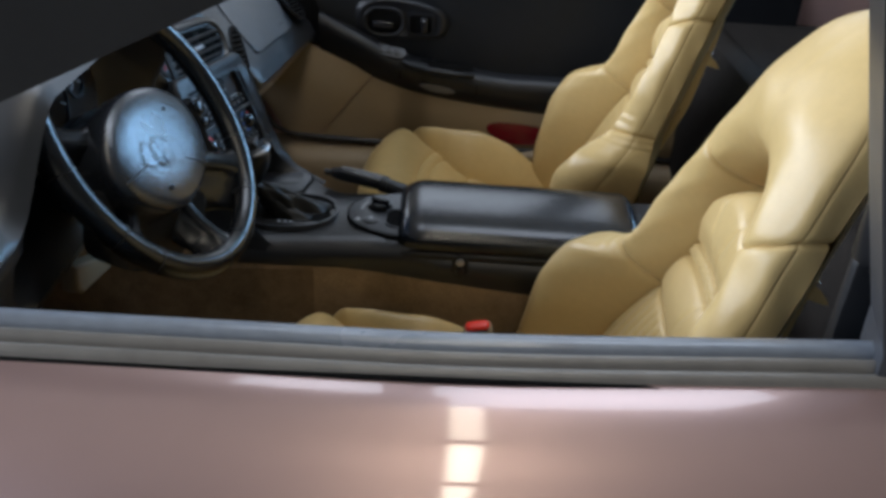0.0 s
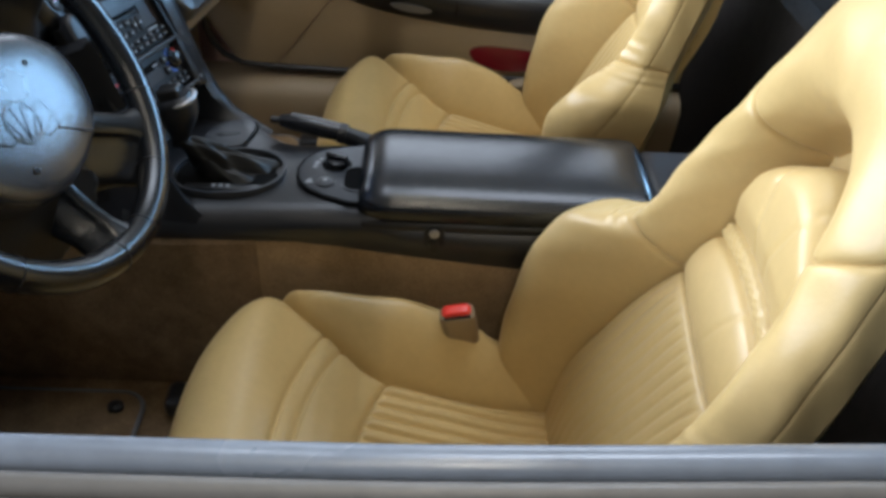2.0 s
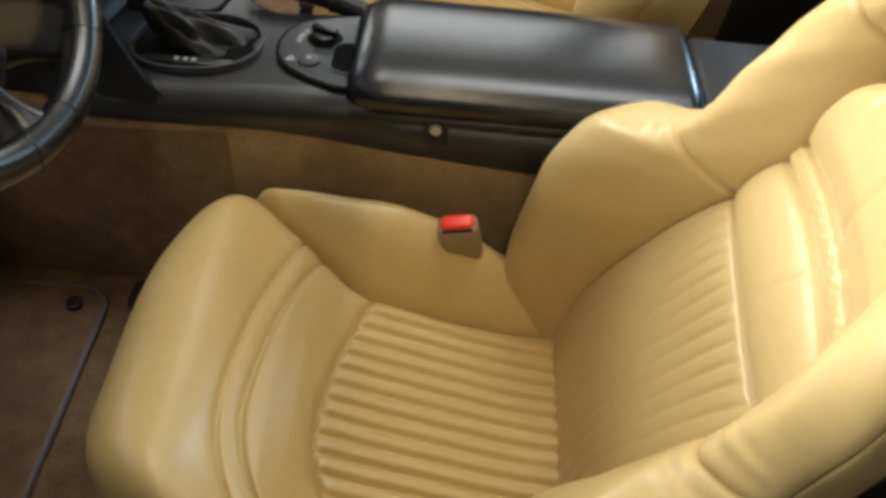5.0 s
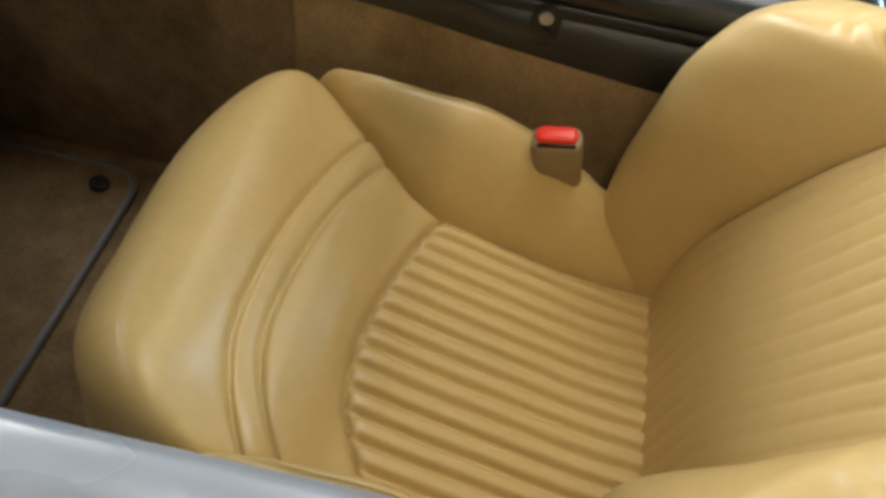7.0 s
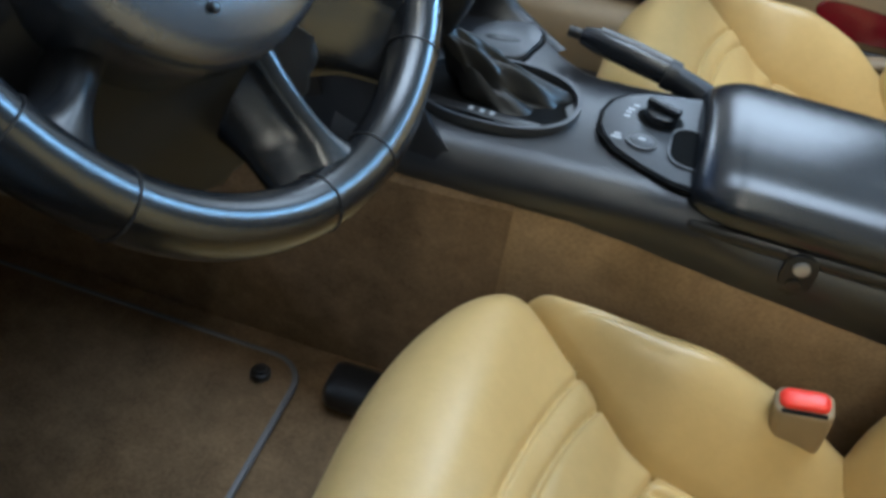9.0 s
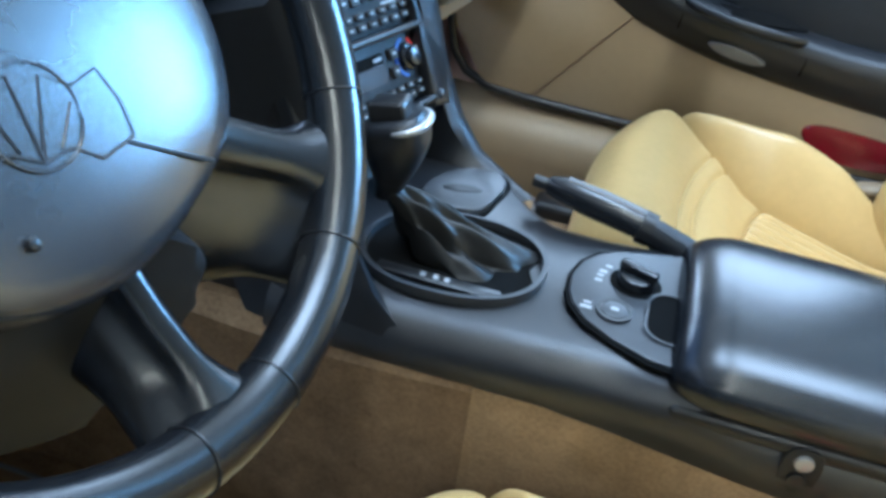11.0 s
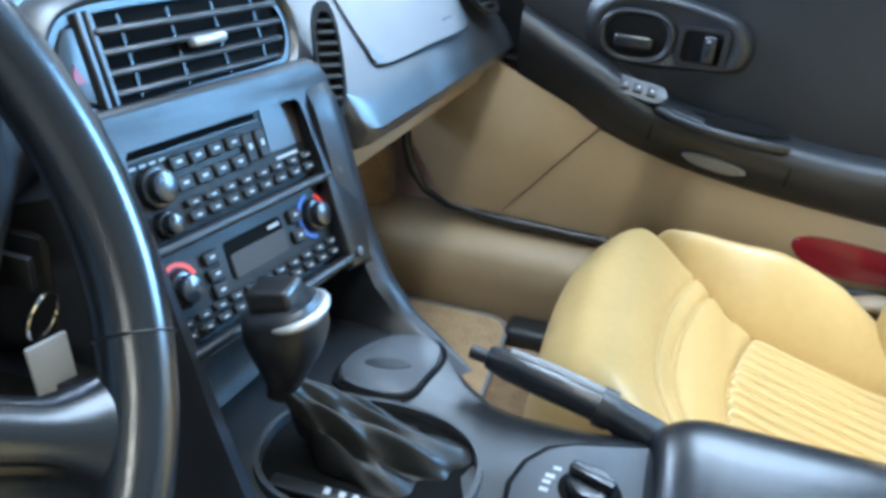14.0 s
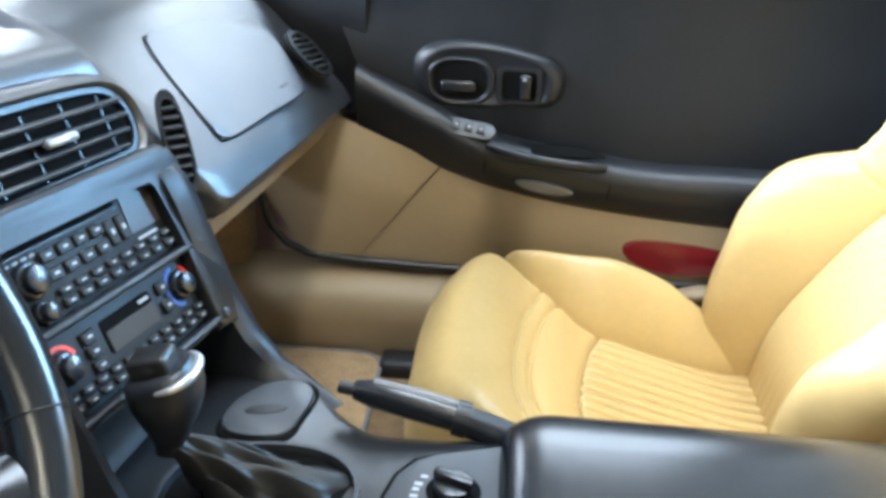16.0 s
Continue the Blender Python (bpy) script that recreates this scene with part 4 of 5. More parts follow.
keys(heater, sm, 0.042, 0.042, -0.042, 1, 0.0125, 0.0105)
keys(heater, sm, -0.082, 0.074, -0.0575, 11, 0.0122, 0.0052)
keys(heater, sm, -0.082, 0.074, -0.0655, 11, 0.0122, 0.0056)
for b, left, right in ((-0.0100, -0.092, 0.106), (-0.0765, -0.098, 0.100)):
    part("ledge", box((left, b - 0.0030, 0.002), (right, b + 0.0034, 0.0145), 0.0028, 3, m=sm), BLACK, stack)
    part("ledge_screw", prism(ellipse(0.0042, 0.0042, 12, cx=right - 0.006, cy=b + 0.002), sm @ Matrix.Translation((0, 0, 0.0135)), 0.003, 0.001), GREYTRIM, stack)
lower = []
for y in (1.112, 1.16, 1.22, 1.28, 1.345):
    dx = 0.17 * (y - 1.345)
    lower.append([Vector((x + dx, y, z)) for x, z in ((-0.324, 0.572), (-0.335, 0.560), (-0.347, 0.540), (-0.352, 0.518), (-0.346, 0.502), (-0.330, 0.492), (-0.330, 0.470), (-0.45, 0.470), (-0.45, 0.572))])
part("lower_panel", loft(lower), FACE, stack, "plain grey hollow panel below the climate controls", smooth=50)
part("stack_core", box((-0.64, 1.13, 0.40), (-0.43, 1.35, 0.66), 0.01), FACE, stack)

# ---- steering wheel ----
wc = Vector((-0.355, 0.874, 0.773))
al, be = radians(32.2), radians(-7.2)
wn_ = Vector((math.cos(al) * math.cos(be), math.cos(al) * math.sin(be), math.sin(al)))
wm = frame_at(wc, (0, 1, 0), wn_)
wheel = thing("steering_wheel", wc, "black leather four-spoke steering wheel with airbag hub", "steering wheel")
R, rr_ = 0.171, 0.0152
part("rim", tube([wm @ Vector((R * math.cos(t), R * math.sin(t), 0)) for t in np.linspace(0, 2 * math.pi, 96, endpoint=False)], rr_, 20, closed=True), WHEELSKIN, wheel, "black leather rim", smooth=70)
TURNED = -36.0
hc = Vector((0.0, -0.006, 0))
hm_ = wm @ Matrix.Translation((-0.012, -0.018, -0.015))
for t in (-32, -60, -88, -106, -146, -164, 140, 168):
    c, s_ = math.cos(radians(t)), math.sin(radians(t))
    ringpts = []
    for q in np.linspace(0, 2 * math.pi, 20, endpoint=False):
        ringpts.append(wm @ Vector(((R + (rr_ + 0.0004) * math.cos(q)) * c, (R + (rr_ + 0.0004) * math.cos(q)) * s_, (rr_ + 0.0004) * math.sin(q))))
    part("rim_seam", tube(ringpts, 0.0005, 5, closed=True), PLASTIC, wheel)


def spoke(angle, w0, w1, side, skirt):
    """A spoke with a narrow lit face and a broad skirt that falls away behind it."""
    a = radians(angle)
    end = Vector(((R - 0.004) * math.cos(a), (R - 0.004) * math.sin(a), 0.0))
    begin = hc + (end - hc).normalized() * 0.05 + Vector((0, 0, -0.024))
    along = (end - begin).normalized()
    sx_ = along.cross(Vector((0, 0, 1))).normalized() * side
    secs = []
    for t in np.linspace(0, 1, 18):
        p = begin.lerp(end, t) + Vector((0, 0, -0.008 * math.sin(t * math.pi)))
        w = w0 + (w1 - w0) * t + 0.014 * smoothstep(0.72, 1.0, t) + 0.012 * smoothstep(0.45, 0.0, t)
        fall = skirt * (1 - 0.45 * t)
        low = 0.042 - 0.028 * t
        outline = smooth_loop([(-w, -0.006), (-0.75 * w, 0.006), (-0.2 * w, 0.0105), (0.45 * w, 0.008), (0.8 * w, 0.0), (0.8 * w + 0.5 * fall, -0.4 * low), (0.8 * w + fall, -low), (0.6 * w + fall, -low - 0.007), (0.2 * w, -0.026), (-0.8 * w, -0.016)], 30)
        secs.append([wm @ (p + sx_ * x + Vector((0, 0, z))) for x, z in outline])
    part("spoke", loft(secs), WHEELSKIN, wheel, smooth=60)


spoke(-46, 0.020, 0.016, 1, 0.060)
spoke(-97, 0.012, 0.010, 1, 0.022)
spoke(-155, 0.013, 0.011, -1, 0.018)
spoke(154, 0.020, 0.016, -1, 0.034)
hub_pts = [(x + 0.012, y + 0.018) for x, y in ((0.086, -0.008), (0.081, -0.040), (0.060, -0.070), (0.020, -0.086), (-0.020, -0.092), (-0.055, -0.086), (-0.080, -0.073), (-0.105, -0.047), (-0.117, -0.020), (-0.112, 0.012), (-0.085, 0.038), (-0.045, 0.052), (0.0, 0.052), (0.045, 0.038), (0.073, 0.016))]


def hub_ring(scale, z, flare=0.0):
    n = 56
    out = []
    for k in range(n):
        f = k / n * len(hub_pts)
        i = int(f)
        p, q, r_, s_ = (Vector(hub_pts[(i + d) % len(hub_pts)]) for d in (-1, 0, 1, 2))
        t = f - i
        v = 0.5 * ((2 * q) + (r_ - p) * t + (2 * p - 5 * q + 4 * r_ - s_) * t * t + (3 * q - p - 3 * r_ + s_) * t ** 3)
        spread = flare * smoothstep(0.0, 0.08, v.x * 0.82 - v.y * 0.57)
        out.append(hm_ @ Vector((v.x * scale + 0.82 * spread, v.y * scale - 0.57 * spread, z)))
    return out


part("hub_cover", prism(smooth_loop([(-0.086, 0.020), (0.0, 0.030), (0.086, 0.020), (0.084, -0.020), (0.064, -0.062), (0.0, -0.076), (-0.064, -0.062), (-0.084, -0.020)], 48), wm @ Matrix.Translation((0, 0, -0.042)) @ pose(0, 0, 0, 0, 0, TURNED) @ pose(0, -0.075, 0, 38, 0, 0), 0.026, 0.010, 4), FACE, wheel, "dark plastic lower hub cover", smooth=60)
pad = part("hub_pad", loft([hub_ring(0.90, -0.060, 0.020), hub_ring(1.0, -0.040, 0.022), hub_ring(1.0, -0.022, 0.016), hub_ring(1.0, -0.006, 0.007), hub_ring(1.0, 0.006), hub_ring(0.995, 0.015), hub_ring(0.975, 0.0215), hub_ring(0.93, 0.0258), hub_ring(0.82, 0.0284), hub_ring(0.6, 0.0304), hub_ring(0.35, 0.0315), hub_ring(0.06, 0.0320)]), HUBPAD, wheel, "smooth dark grey airbag pad", smooth=50)
pm = wm @ Matrix.Translation((-0.030, -0.022, 0.0172)) @ pose(0, 0, 0, 0, 0, -22)


def raised(points, r):
    """A raised line over the domed pad."""
    return tube([pm @ Vector((x, y, -0.0005 - 0.30 * (x * x + y * y))) for x, y in points], r, 6)


flag = [(0.0, -0.016), (0.012, -0.012), (0.024, -0.017), (0.040, -0.010), (0.037, 0.004), (0.030, 0.016), (0.018, 0.010), (0.006, 0.014), (0.0, -0.016)]
part("emblem", join(raised([(0.019 * math.cos(t), 0.019 * math.sin(t)) for t in np.linspace(0, 6.4, 34)], 0.0009), raised(flag, 0.0008), raised([(-x, y) for x, y in flag], 0.0008), raised([(0.008, -0.012), (0.016, 0.004)], 0.0007), raised([(-0.008, -0.012), (-0.016, 0.004)], 0.0007)), HUBPAD, pad, "embossed round emblem")
part("pad_seam", raised([(0.036, -0.012), (0.060, -0.019), (0.078, -0.024)], 0.0009), PLASTIC, pad)
part("pad_seam", raised([(-0.036, -0.012), (-0.060, -0.019), (-0.082, -0.026)], 0.0009), PLASTIC, pad)
part("print_bar", box((0.052, 0.010, -0.0045), (0.072, 0.0135, -0.0016), 0, m=pm @ pose(0, 0, 0, 0, 3, 0)), PLASTIC, pad, smooth=0)
for a, b in ((-0.012, -0.042), (0.040, 0.050)):
    part("pad_dot", prism(ellipse(0.0026, 0.0026, 12, cx=a, cy=b), pm @ Matrix.Translation((0, 0, -0.0038)), 0.0040, 0.001), PLASTIC, pad)
for y in (0.755, 1.005):
    part("column_stalk", tube([(-0.43, 0.887 + (y - 0.887) * 0.3, 0.735), (-0.405, y, 0.765)], [0.007, 0.009], 10), PLASTIC, wheel)

# ignition key on the dash beside the column
key = thing("ignition_key", (-0.44, 1.12, 0.64), "ignition key with ring and white tag hanging from the dash", "key")
part("lock_barrel", tube([(-0.52, 1.130, 0.640), (-0.455, 1.122, 0.648)], 0.017, 20), PLASTIC, key)
part("key_blade", box((-0.457, 1.116, 0.632), (-0.428, 1.121, 0.654), 0.001), PLASTIC, key)
part("key_ring", tube([(-0.426 + 0.004 * math.sin(t), 1.118 + 0.013 * math.cos(t), 0.616 + 0.016 * math.sin(t)) for t in np.linspace(0, 2 * math.pi, 28, endpoint=False)], 0.0012, 6, closed=True), CHROME, key)
part("tag", box((-0.0018, -0.0125, -0.052), (0.0018, 0.0125, 0.004), 0.0012, m=Matrix.Translation((-0.422, 1.112, 0.600)) @ pose(0, 0, 0, 4, 0, -25)), GREYLABEL, key, "white plastic tag")

# ---- passenger door and side ----
pdoor = thing("passenger_door", (0.1, 1.95, 0.3), "closed passenger door with black top and tan lower panel", "car door")


def arm_top(x):
    return interp(x, (-0.37, 0.665), (-0.285, 0.618), (-0.19, 0.577), (-0.10, 0.536), (0.05, 0.511), (0.16, 0.501), (0.75, 0.500))


def arm_low(x):
    return interp(x, (-0.37, 0.580), (-0.322, 0.551), (-0.239, 0.514), (-0.17, 0.484), (-0.059, 0.452), (0.094, 0.430), (0.243, 0.418), (0.75, 0.405))


def upper_panel(x, t):
    z0, z1 = arm_top(x) - 0.01, 0.735 + 0.03 * (x + 0.3)
    return Vector((x, 1.922 + 0.020 * math.sin(t * math.pi * 0.5) ** 2 + 0.004 * math.sin(t * 3.1), z0 + (z1 - z0) * t))


xs = list(np.linspace(-0.375, 0.80, 60))
part("upper_panel", surface(lambda u, t: upper_panel(u * 0.80 - (1 - u) * (0.296 + 0.062 * t), t), list(np.linspace(0, 1, 60)), list(np.linspace(0, 1, 14))), DOORVINYL, pdoor, "black vinyl upper panel")
part("belt_moulding", loft([[Vector((x, y, z + 0.735 + 0.03 * (x + 0.3))) for y, z in ((1.938, -0.006), (1.935, 0.006), (1.945, 0.012), (1.975, 0.010), (1.985, -0.01))] for x in xs[1::6] + [0.80]]), RUBBER, pdoor, "grey belt moulding", smooth=60)


def arm_section(x):
    t, b = arm_top(x), arm_low(x)
    h = t - b
    out = interp(x, (-0.37, 0.010), (-0.25, 0.035), (-0.1, 0.052), (0.1, 0.050), (0.80, 0.040))
    return [Vector((x, y, z)) for y, z in ((1.93, t + 0.004), (1.925 - out * 0.6, t + 0.002), (1.925 - out * 0.95, t - 0.008), (1.925 - out, t - h * 0.3), (1.925 - out * 0.85, t - h * 0.65), (1.925 - out * 0.5, b + 0.006), (1.915 - out * 0.2, b - 0.002), (1.94, b - 0.004), (1.95, t))]


part("armrest", loft([arm_section(x) for x in np.linspace(-0.300, 0.80, 56)]), BLACK, pdoor, "black moulded armrest", smooth=60)


def tan_panel(x, t):
    z0, z1 = 0.324 + 0.10 * smoothstep(-0.36, -0.45, x), arm_low(x) + 0.004
    return Vector((x, 1.898 + 0.012 * t - 0.010 * math.sin(t * math.pi), z0 + (z1 - z0) * t))


def split_x(t):
    return -0.31 + 0.140 * t ** 0.8


part("tan_panel", surface(lambda u, t: tan_panel(split_x(t) + (0.80 - split_x(t)) * u, t), list(np.linspace(0, 1, 60)), list(np.linspace(0, 1, 24))), TANPANEL, pdoor, "tan vinyl lower panel")
part("speaker_panel", surface(lambda u, t: tan_panel(-0.447 + (split_x(t) + 0.444) * u, t) + Vector((0, -0.003 - 0.010 * math.sin(t * 3.1) * math.sin(u * 3.1) - 0.003 * math.sin(u * 3.14), 0)), list(np.linspace(0, 1, 40)), list(np.linspace(0, 1, 24))), TANPANEL, pdoor, "tan front corner panel with a curved seam")
part("lower_seal", tube([(-0.447, 1.893, 0.60), (-0.447, 1.893, 0.46), (-0.443, 1.892, 0.415), (-0.432, 1.892, 0.378), (-0.410, 1.892, 0.350), (-0.376, 1.892, 0.334), (-0.306, 1.892, 0.327), (-0.19, 1.892, 0.324), (0.80, 1.892, 0.316)], 0.007, 8), PLASTIC, pdoor, "black rubber door seal", smooth=70)
part("front_edge", loft([[Vector((x, y, z)) for y, z in ((1.955, 0.54), (1.935, 0.56), (1.935, 0.73), (1.955, 0.745), (2.0, 0.745), (2.0, 0.54))] for x in (-0.50, -0.40, -0.29)]), BLACK, pdoor, smooth=50)
# latch and lock bezel
hm = frame_at((-0.113, 1.9295, 0.616), (1, 0, 0), (0, -1, 0))
bez_out = smooth_loop([(-0.097, -0.014), (-0.094, 0.020), (-0.070, 0.041), (-0.020, 0.046), (0.035, 0.039), (0.080, 0.025), (0.097, 0.0), (0.088, -0.030), (0.040, -0.036), (-0.03, -0.041), (-0.075, -0.035)], 56)
bez = part("handle_bezel", loft([[hm @ Vector((x * k, y * k, z)) for x, y in bez_out] for k, z in ((1.14, -0.004), (1.08, 0.003), (1.02, 0.007), (0.96, 0.009), (0.90, 0.0085), (0.86, 0.006))]), BLACK, pdoor, "raised black handle bezel", smooth=60)
cup = ellipse(0.050, 0.035, 36, cx=-0.039, cy=-0.004, power=2.6)
part("latch_rim", loft([[hm @ Vector((-0.039 + (x + 0.039) * k, -0.004 + (y + 0.004) * k, z)) for x, y in cup] for k, z in ((1.0, 0.005), (0.98, 0.010), (0.93, 0.0125), (0.86, 0.012), (0.80, 0.0095), (0.78, 0.007))]), BLACK, bez, "oval latch surround", smooth=60)
# near-black sheet gives the latch cup its shaded depth by colour
part("latch_cup_shade", prism(ellipse(0.040, 0.028, 32, cx=-0.039, cy=-0.004, power=2.6), hm @ Matrix.Translation((0, 0, 0.0068)), 0.001, 0), DARK, bez)
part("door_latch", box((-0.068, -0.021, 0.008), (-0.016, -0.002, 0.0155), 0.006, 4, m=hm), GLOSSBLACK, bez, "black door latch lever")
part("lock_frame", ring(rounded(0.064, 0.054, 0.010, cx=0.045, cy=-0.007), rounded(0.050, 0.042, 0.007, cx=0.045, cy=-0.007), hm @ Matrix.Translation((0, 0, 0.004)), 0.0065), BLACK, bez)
# same dark sheet as painted shade inside the lock frame
part("lock_cup_shade", prism(rounded(0.052, 0.044, 0.007, cx=0.045, cy=-0.007), hm @ Matrix.Translation((0, 0, 0.0062)), 0.001, 0), DARK, bez)
part("lock_slider", box((0.046, -0.026, 0.008), (0.062, 0.010, 0.0155), 0.004, 3, m=hm), GLOSSBLACK, bez, "black lock slider")
part("lock_mark", box((0.050, 0.003, 0.0152), (0.054, 0.006, 0.0158), 0, m=hm), GREYLABEL, bez, smooth=0)
# seat and window switches on the slope of the armrest
swm = frame_at((-0.153, 1.890, 0.5535), (1, 0, -0.27), (0, -0.62, 0.78))
panel = part("switch_panel", prism(rounded(0.112, 0.026, 0.011), swm, 0.004, 0.002, 3), GREYTRIM, pdoor, "grey seat switch panel")
for k in range(5):
    x = -0.036 + 0.018 * k
    part("switch", box((x - 0.0065, -0.007, 0.003), (x + 0.0065, 0.007, 0.0075), 0.002, 2, m=swm), PLASTIC, panel)
    part("switch_mark", box((x - 0.0012, -0.001, 0.0074), (x + 0.0012, 0.002, 0.0079), 0, m=swm), GREYLABEL, panel, smooth=0)
pullp = [(-0.108, 1.878, 0.535), (-0.09, 1.872, 0.529), (-0.05, 1.868, 0.521), (0.0, 1.867, 0.516), (0.04, 1.869, 0.513), (0.062, 1.876, 0.511)]
part("pull_handle", tube(pullp, [0.006, 0.0072, 0.0078, 0.0078, 0.0072, 0.006], 14), BLACK, pdoor, "black door pull rail", smooth=70)
# dark shape laid on the armrest paints the pocket's shade; nothing is hollowed
part("pull_pocket_shade", prism(smooth_loop([(-0.082, 0.0), (-0.05, 0.010), (0.0, 0.013), (0.05, 0.010), (0.082, 0.0), (0.05, -0.006), (0.0, -0.008), (-0.05, -0.006)], 40), frame_at((-0.020, 1.893, 0.5225), (1, 0, -0.13), (0, -0.45, 0.9)), 0.003, 0.001), DARK, pdoor, "flat dark sheet as the shade of the pull pocket")
for x0 in (-0.112, 0.068):
    part("pull_joint", tube([(x0, 1.880, arm_top(x0) - 0.006), (x0 + 0.003, 1.874, arm_top(x0) - 0.026), (x0 + 0.001, 1.880, arm_top(x0) - 0.048)], 0.0012, 6), DARK, pdoor)
part("courtesy_lens", prism(ellipse(0.043, 0.009, 24), frame_at((-0.022, 1.8795, 0.474), (1, 0, -0.18), (0, -1, -0.25)), 0.004, 0.002), MIDGREY, pdoor, "grey courtesy light lens")
refl = thing("red_reflector", (0.18, 1.895, 0.36), "glossy red safety reflector set in the tan door panel", "reflector")
part("lens", prism(smooth_loop([(0.103, 0.375), (0.109, 0.386), (0.133, 0.391), (0.176, 0.390), (0.230, 0.385), (0.260, 0.378), (0.267, 0.361), (0.255, 0.346), (0.226, 0.340), (0.176, 0.339), (0.137, 0.348), (0.111, 0.362)], 48), frame_at((0, 1.9005, 0), (1, 0, 0), (0, -1, 0)), 0.010, 0.004, 3), RED, refl)

psill = thing("door_sill", (0.1, 1.9, 0.17), "tan vinyl door sill below the passenger door", "door sill")
part("sill_trim", loft([[Vector((x, y, z)) for y, z in ((1.862 - s_, 0.172), (1.850 - s_, 0.235), (1.846 - s_, 0.278), (1.860 - s_, 0.300), (1.885, 0.306), (1.95, 0.306), (1.95, 0.172))] for x, s_ in ((-0.62, 0.03), (-0.5, 0.015), (-0.42, 0.004), (-0.30, 0), (0.2, 0), (0.56, 0))]), TANPANEL, psill, smooth=60)
part("kick_panel", loft([[Vector((x, y, 0.172)), Vector((x, y, 0.62)), Vector((x, 1.95, 0.62)), Vector((x, 1.95, 0.172))] for x, y in ((-0.95, 1.80), (-0.62, 1.835), (-0.52, 1.868), (-0.475, 1.902))]), CARPET, psill, smooth=60)

# ---- belts ----
def buckle(at, label):
    b = thing("seat_belt_buckle", at, label, "seat belt buckle")
    m = Matrix.Translation(at)
    tilt = m @ pose(0, 0, 0, 14, -12, 0)
    part("stalk", box((-0.010, -0.006, -0.14), (0.010, 0.006, -0.03), 0.004, m=tilt), BLACK, b)
    body = part("housing", loft([[tilt @ Vector((0.001 + x * k, y * k, z)) for x, y in rounded(0.045, 0.026, 0.009)] for k, z in ((0.86, -0.060), (0.94, -0.052), (1.0, -0.02), (1.0, 0.004), (0.96, 0.008), (0.90, 0.0092))]), TANPANEL, b, "tan plastic housing", smooth=50)
    part("slot", box((-0.016, -0.0115, 0.0088), (0.018, -0.0075, 0.0097), 0.0004, 1, m=tilt), DARK, body)
    part("release_button", loft([[tilt @ Vector((0.001 + x * k, 0.0015 + y * k, z)) for x, y in rounded(0.038, 0.017, 0.0065)] for k, z in ((1.0, 0.006), (0.99, 0.0105), (0.92, 0.0130), (0.75, 0.0143), (0.4, 0.0150), (0.05, 0.0152))]), REDBTN, body, "red release button", smooth=60)
    return b


buckle((0.062, 1.020, 0.405), "tan seat belt buckle with red button beside the seat")
anchor = thing("belt_anchor", (0.20, 1.80, 0.33), "tan seat belt anchor with chrome bolt beside the passenger seat", "seat belt")
part("webbing", tube([(0.180, 1.866, 0.312), (0.195, 1.866, 0.318), (0.225, 1.868, 0.322), (0.27, 1.872, 0.322), (0.34, 1.875, 0.33)], [0.010, 0.017, 0.021, 0.021, 0.018], 14, flat=0.6), TANPANEL, anchor, smooth=70)
part("bolt", tube([(0.158, 1.858, 0.309), (0.172, 1.860, 0.312)], 0.009, 14), CHROME, anchor)
part("bracket", box((0.155, 1.852, 0.3045), (0.20, 1.876, 0.3105), 0.002), PLASTIC, anchor, "dark steel anchor bracket")
strap = thing("seat_belt", (0.5, 0.62, 0.7), "black seat belt webbing hanging behind the seat", "seat belt")
part("strap", loft([[Vector((x, y - 0.022, z)), Vector((x + 0.002, y - 0.022, z + 0.002)), Vector((x + 0.002, y + 0.022, z + 0.002)), Vector((x, y + 0.022, z))] for x, y, z in ((0.50, 0.98, 0.66), (0.52, 0.90, 0.80), (0.53, 0.80, 0.90), (0.54, 0.64, 0.98))]), PLASTIC, strap, smooth=0)
guide = thing("belt_guide", (0.355, 0.535, 0.80), "black plastic seat belt guide on the pillar", "seat belt")
part("guide_loop", box((0.325, 0.53, 0.835), (0.372, 0.56, 0.915), 0.012, 3), PLASTIC, guide)
part("guide_strap", box((0.325, 0.535, 0.70), (0.360, 0.550, 0.845), 0.004), PLASTIC, guide)

# ---- car body ----
def sill_z(x):
    return 0.800 + 0.016 * smoothstep(-0.05, 0.40, x)


def skin(x, t):
    """Outer door skin: a rounded shoulder below the belt line, then a tall side."""
    a = min(1.0, t / 0.5) * math.pi / 2
    y = 0.429 - 0.150 * math.sin(a) + 0.035 * smoothstep(0.6, 1.0, t) + 0.02 * (x / 0.7) ** 2
    z = sill_z(x) - 0.008 - 0.190 * (1 - math.cos(a)) - max(0.0, t - 0.5) * 0.72
    return Vector((x, y, z))


ddoor = thing("driver_door", (0, 0.45, 0.25), "closed mauve metallic driver door with lowered window", "car door")
sx = list(np.linspace(-0.80, 0.70, 40))
part("door_skin", surface(skin, sx, list(np.linspace(0, 1, 40))), PAINT, ddoor, smooth=60)
for y0, y1, dz, mt in ((0.424, 0.436, -0.001, RUBBER), (0.438, 0.449, 0.002, RUBBER), (0.452, 0.470, 0.004, SEAL)):
    part("belt_seal", loft([[Vector((x, y, sill_z(x) + dz + z + 0)) for y, z in ((y0, -0.02), (y0, -0.003), (y0 + 0.003, 0.0), (y1 - 0.004, 0.0), (y1, -0.004), (y1, -0.02))] for x in sx]), mt, ddoor, "grey rubber belt seal", smooth=60)
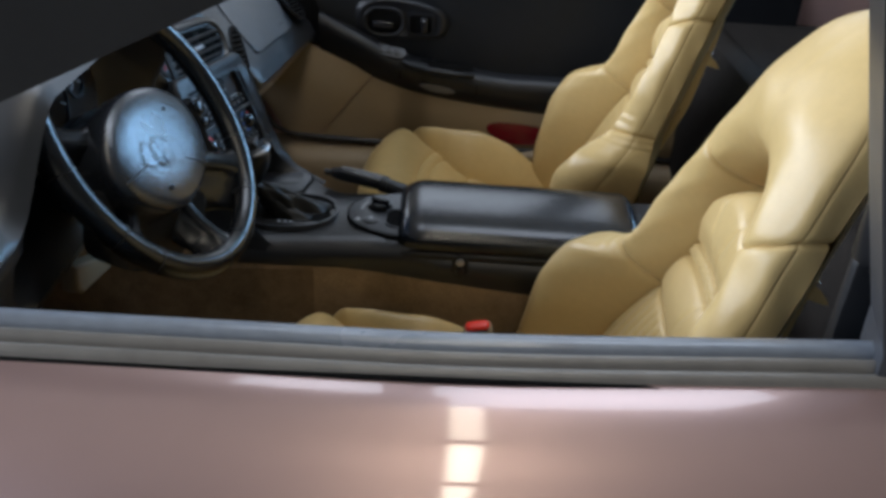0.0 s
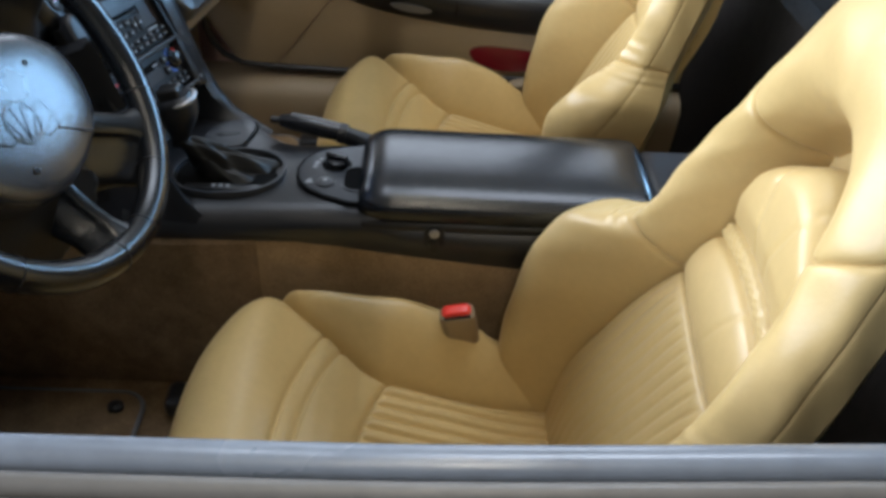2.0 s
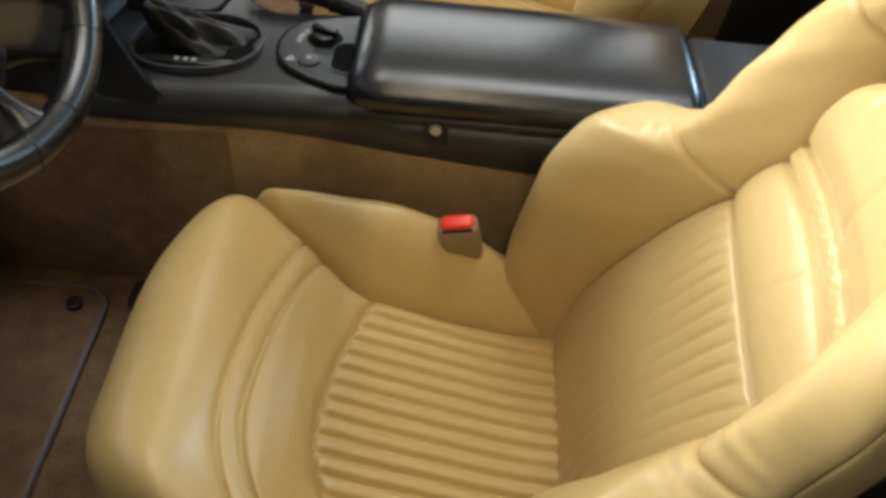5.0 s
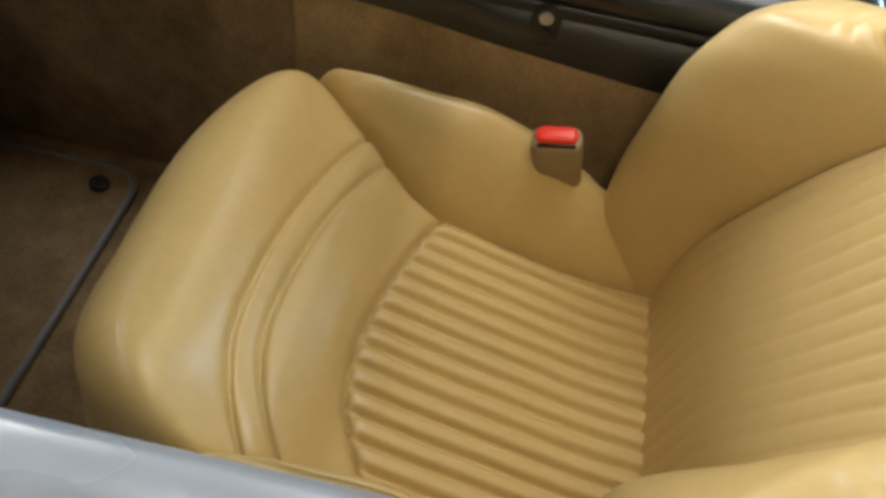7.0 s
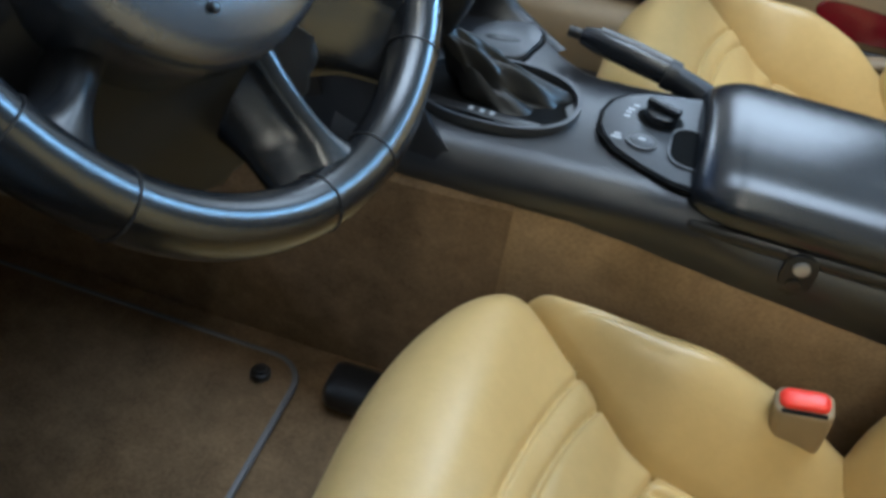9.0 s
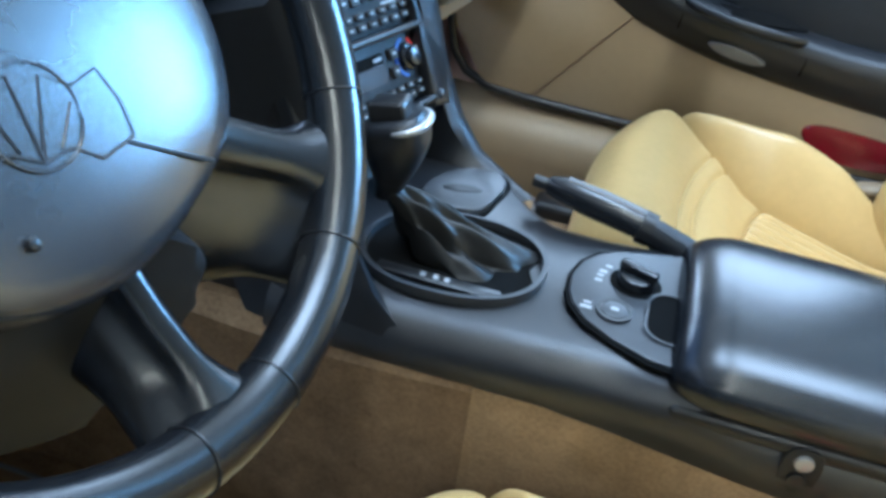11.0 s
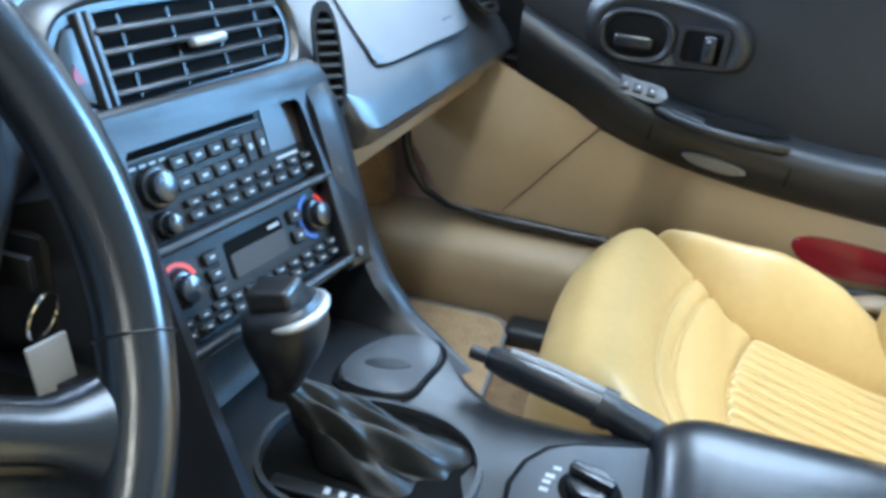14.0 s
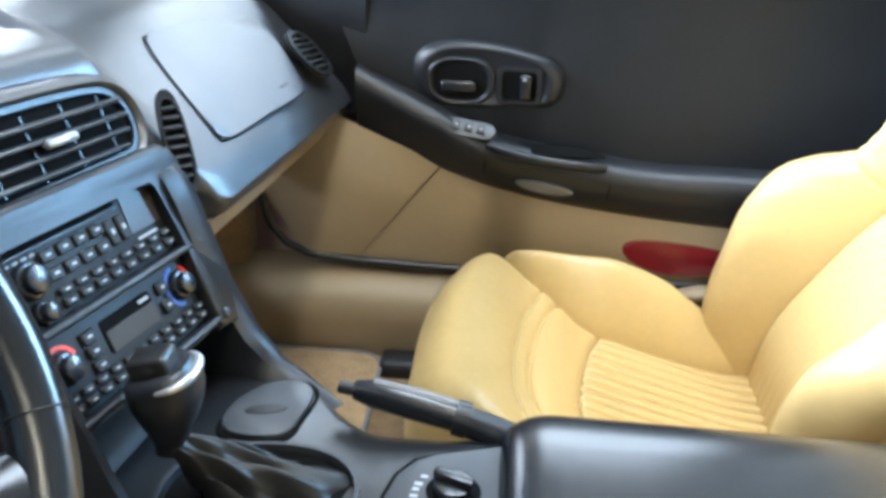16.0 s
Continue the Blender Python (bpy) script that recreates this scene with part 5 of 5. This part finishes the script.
part("window_slot", loft([[Vector((x, y, sill_z(x) + z)) for y, z in ((0.42, -0.02), (0.42, -0.008), (0.46, -0.008), (0.46, -0.02))] for x in sx[::8] + [0.70]]), DARK, ddoor, smooth=0)
part("inner_panel", loft([[Vector((x, y, z)) for y, z in ((0.462, sill_z(x) - 0.004), (0.470, sill_z(x) - 0.02), (0.480, 0.55), (0.505, 0.53), (0.505, 0.45), (0.475, 0.40), (0.470, 0.25), (0.44, 0.25))] for x in sx[::4] + [0.70]]), BLACK, ddoor, smooth=50)


def pillar(points, w, name, mat):
    secs = []
    for x, y, z, h in points:
        secs.append([Vector((x, y - w, z)), Vector((x - h * 0.3, y - w, z + h)), Vector((x - h * 0.3, y + w, z + h + 0.01)), Vector((x, y + w, z + 0.004))])
    return part(name, loft(secs), mat, car, smooth=0)


part("front_fender", box((-1.9, 0.30, 0.25), (-0.80, 0.46, 0.80), 0.05, 3), PAINT, car, smooth=50)
part("front_fender", box((-1.9, 1.93, 0.25), (-0.80, 2.08, 0.80), 0.05, 3), PAINT, car, smooth=50)
part("bonnet", box((-1.9, 0.45, 0.62), (-0.98, 1.94, 0.79), 0.05, 3), PAINT, car, smooth=50)
part("passenger_door_skin", box((-0.80, 1.99, 0.25), (0.70, 2.06, 0.70), 0.03, 3), PAINT, car, smooth=50)
part("rear_quarter", box((0.70, 0.28, 0.20), (1.9, 0.44, 0.86), 0.05, 3), PAINT, car, smooth=50)
part("rear_quarter", box((0.70, 1.96, 0.20), (1.9, 2.09, 0.86), 0.05, 3), PAINT, car, smooth=50)
part("underbody", box((-1.9, 0.40, 0.11), (1.9, 1.98, 0.125), 0), PLASTIC, car, smooth=0)
pillar([(-0.85, 0.46, 0.715, 0.10), (-0.60, 0.475, 0.830, 0.11), (-0.311, 0.50, 0.966, 0.11), (-0.10, 0.53, 1.066, 0.10), (0.0, 0.55, 1.09, 0.09)], 0.03, "windscreen_pillar", PLASTIC)
pillar([(-0.85, 1.93, 0.715, 0.10), (-0.60, 1.92, 0.830, 0.11), (-0.311, 1.89, 0.966, 0.11), (-0.10, 1.86, 1.066, 0.10), (0.0, 1.84, 1.09, 0.09)], 0.03, "windscreen_pillar", PLASTIC)
part("windscreen_header", box((-0.07, 0.52, 1.115), (-0.015, 1.86, 1.16), 0.015), PLASTIC, car)
part("roof_hoop", box((0.50, 0.52, 1.12), (0.75, 1.86, 1.17), 0.02), PLASTIC, car, "black hoop behind the open roof")
part("rear_panel", box((1.55, 0.44, 0.60), (1.65, 1.94, 0.98), 0.02), PLASTIC, car)
for y0, y1, mt in ((0.43, 0.50, GREYTRIM), (1.956, 1.99, PLASTIC)):
    part("door_pillar", loft([[Vector((x0, y0, z)), Vector((x0 + 0.06, y0 - 0.01, z)), Vector((x0 + 0.12, y0, z)), Vector((x0 + 0.12, y1, z)), Vector((x0 + 0.02, y1, z))] for x0, z in ((0.318, 0.60), (0.306, 0.83), (0.270, 0.94), (0.236, 1.05), (0.21, 1.14))]), mt, car, "grey pillar behind the door window", smooth=0)
# road wheels that carry the car
for x in (-1.30, 1.25):
    for y, out in ((0.335, -1), (2.035, 1)):
        side = frame_at((x, y - 0.11, 0.315), (1, 0, 0), (0, 1, 0))
        hub = part("wheel", ring(ellipse(0.315, 0.315, 48), ellipse(0.215, 0.215, 48), side, 0.22, 0.02), PLASTIC, car, "black rubber tyre")
        part("rim", prism(ellipse(0.216, 0.216, 40), side @ Matrix.Translation((0, 0, 0.03)), 0.16, 0.01), SILVER, hub, "silver wheel rim")
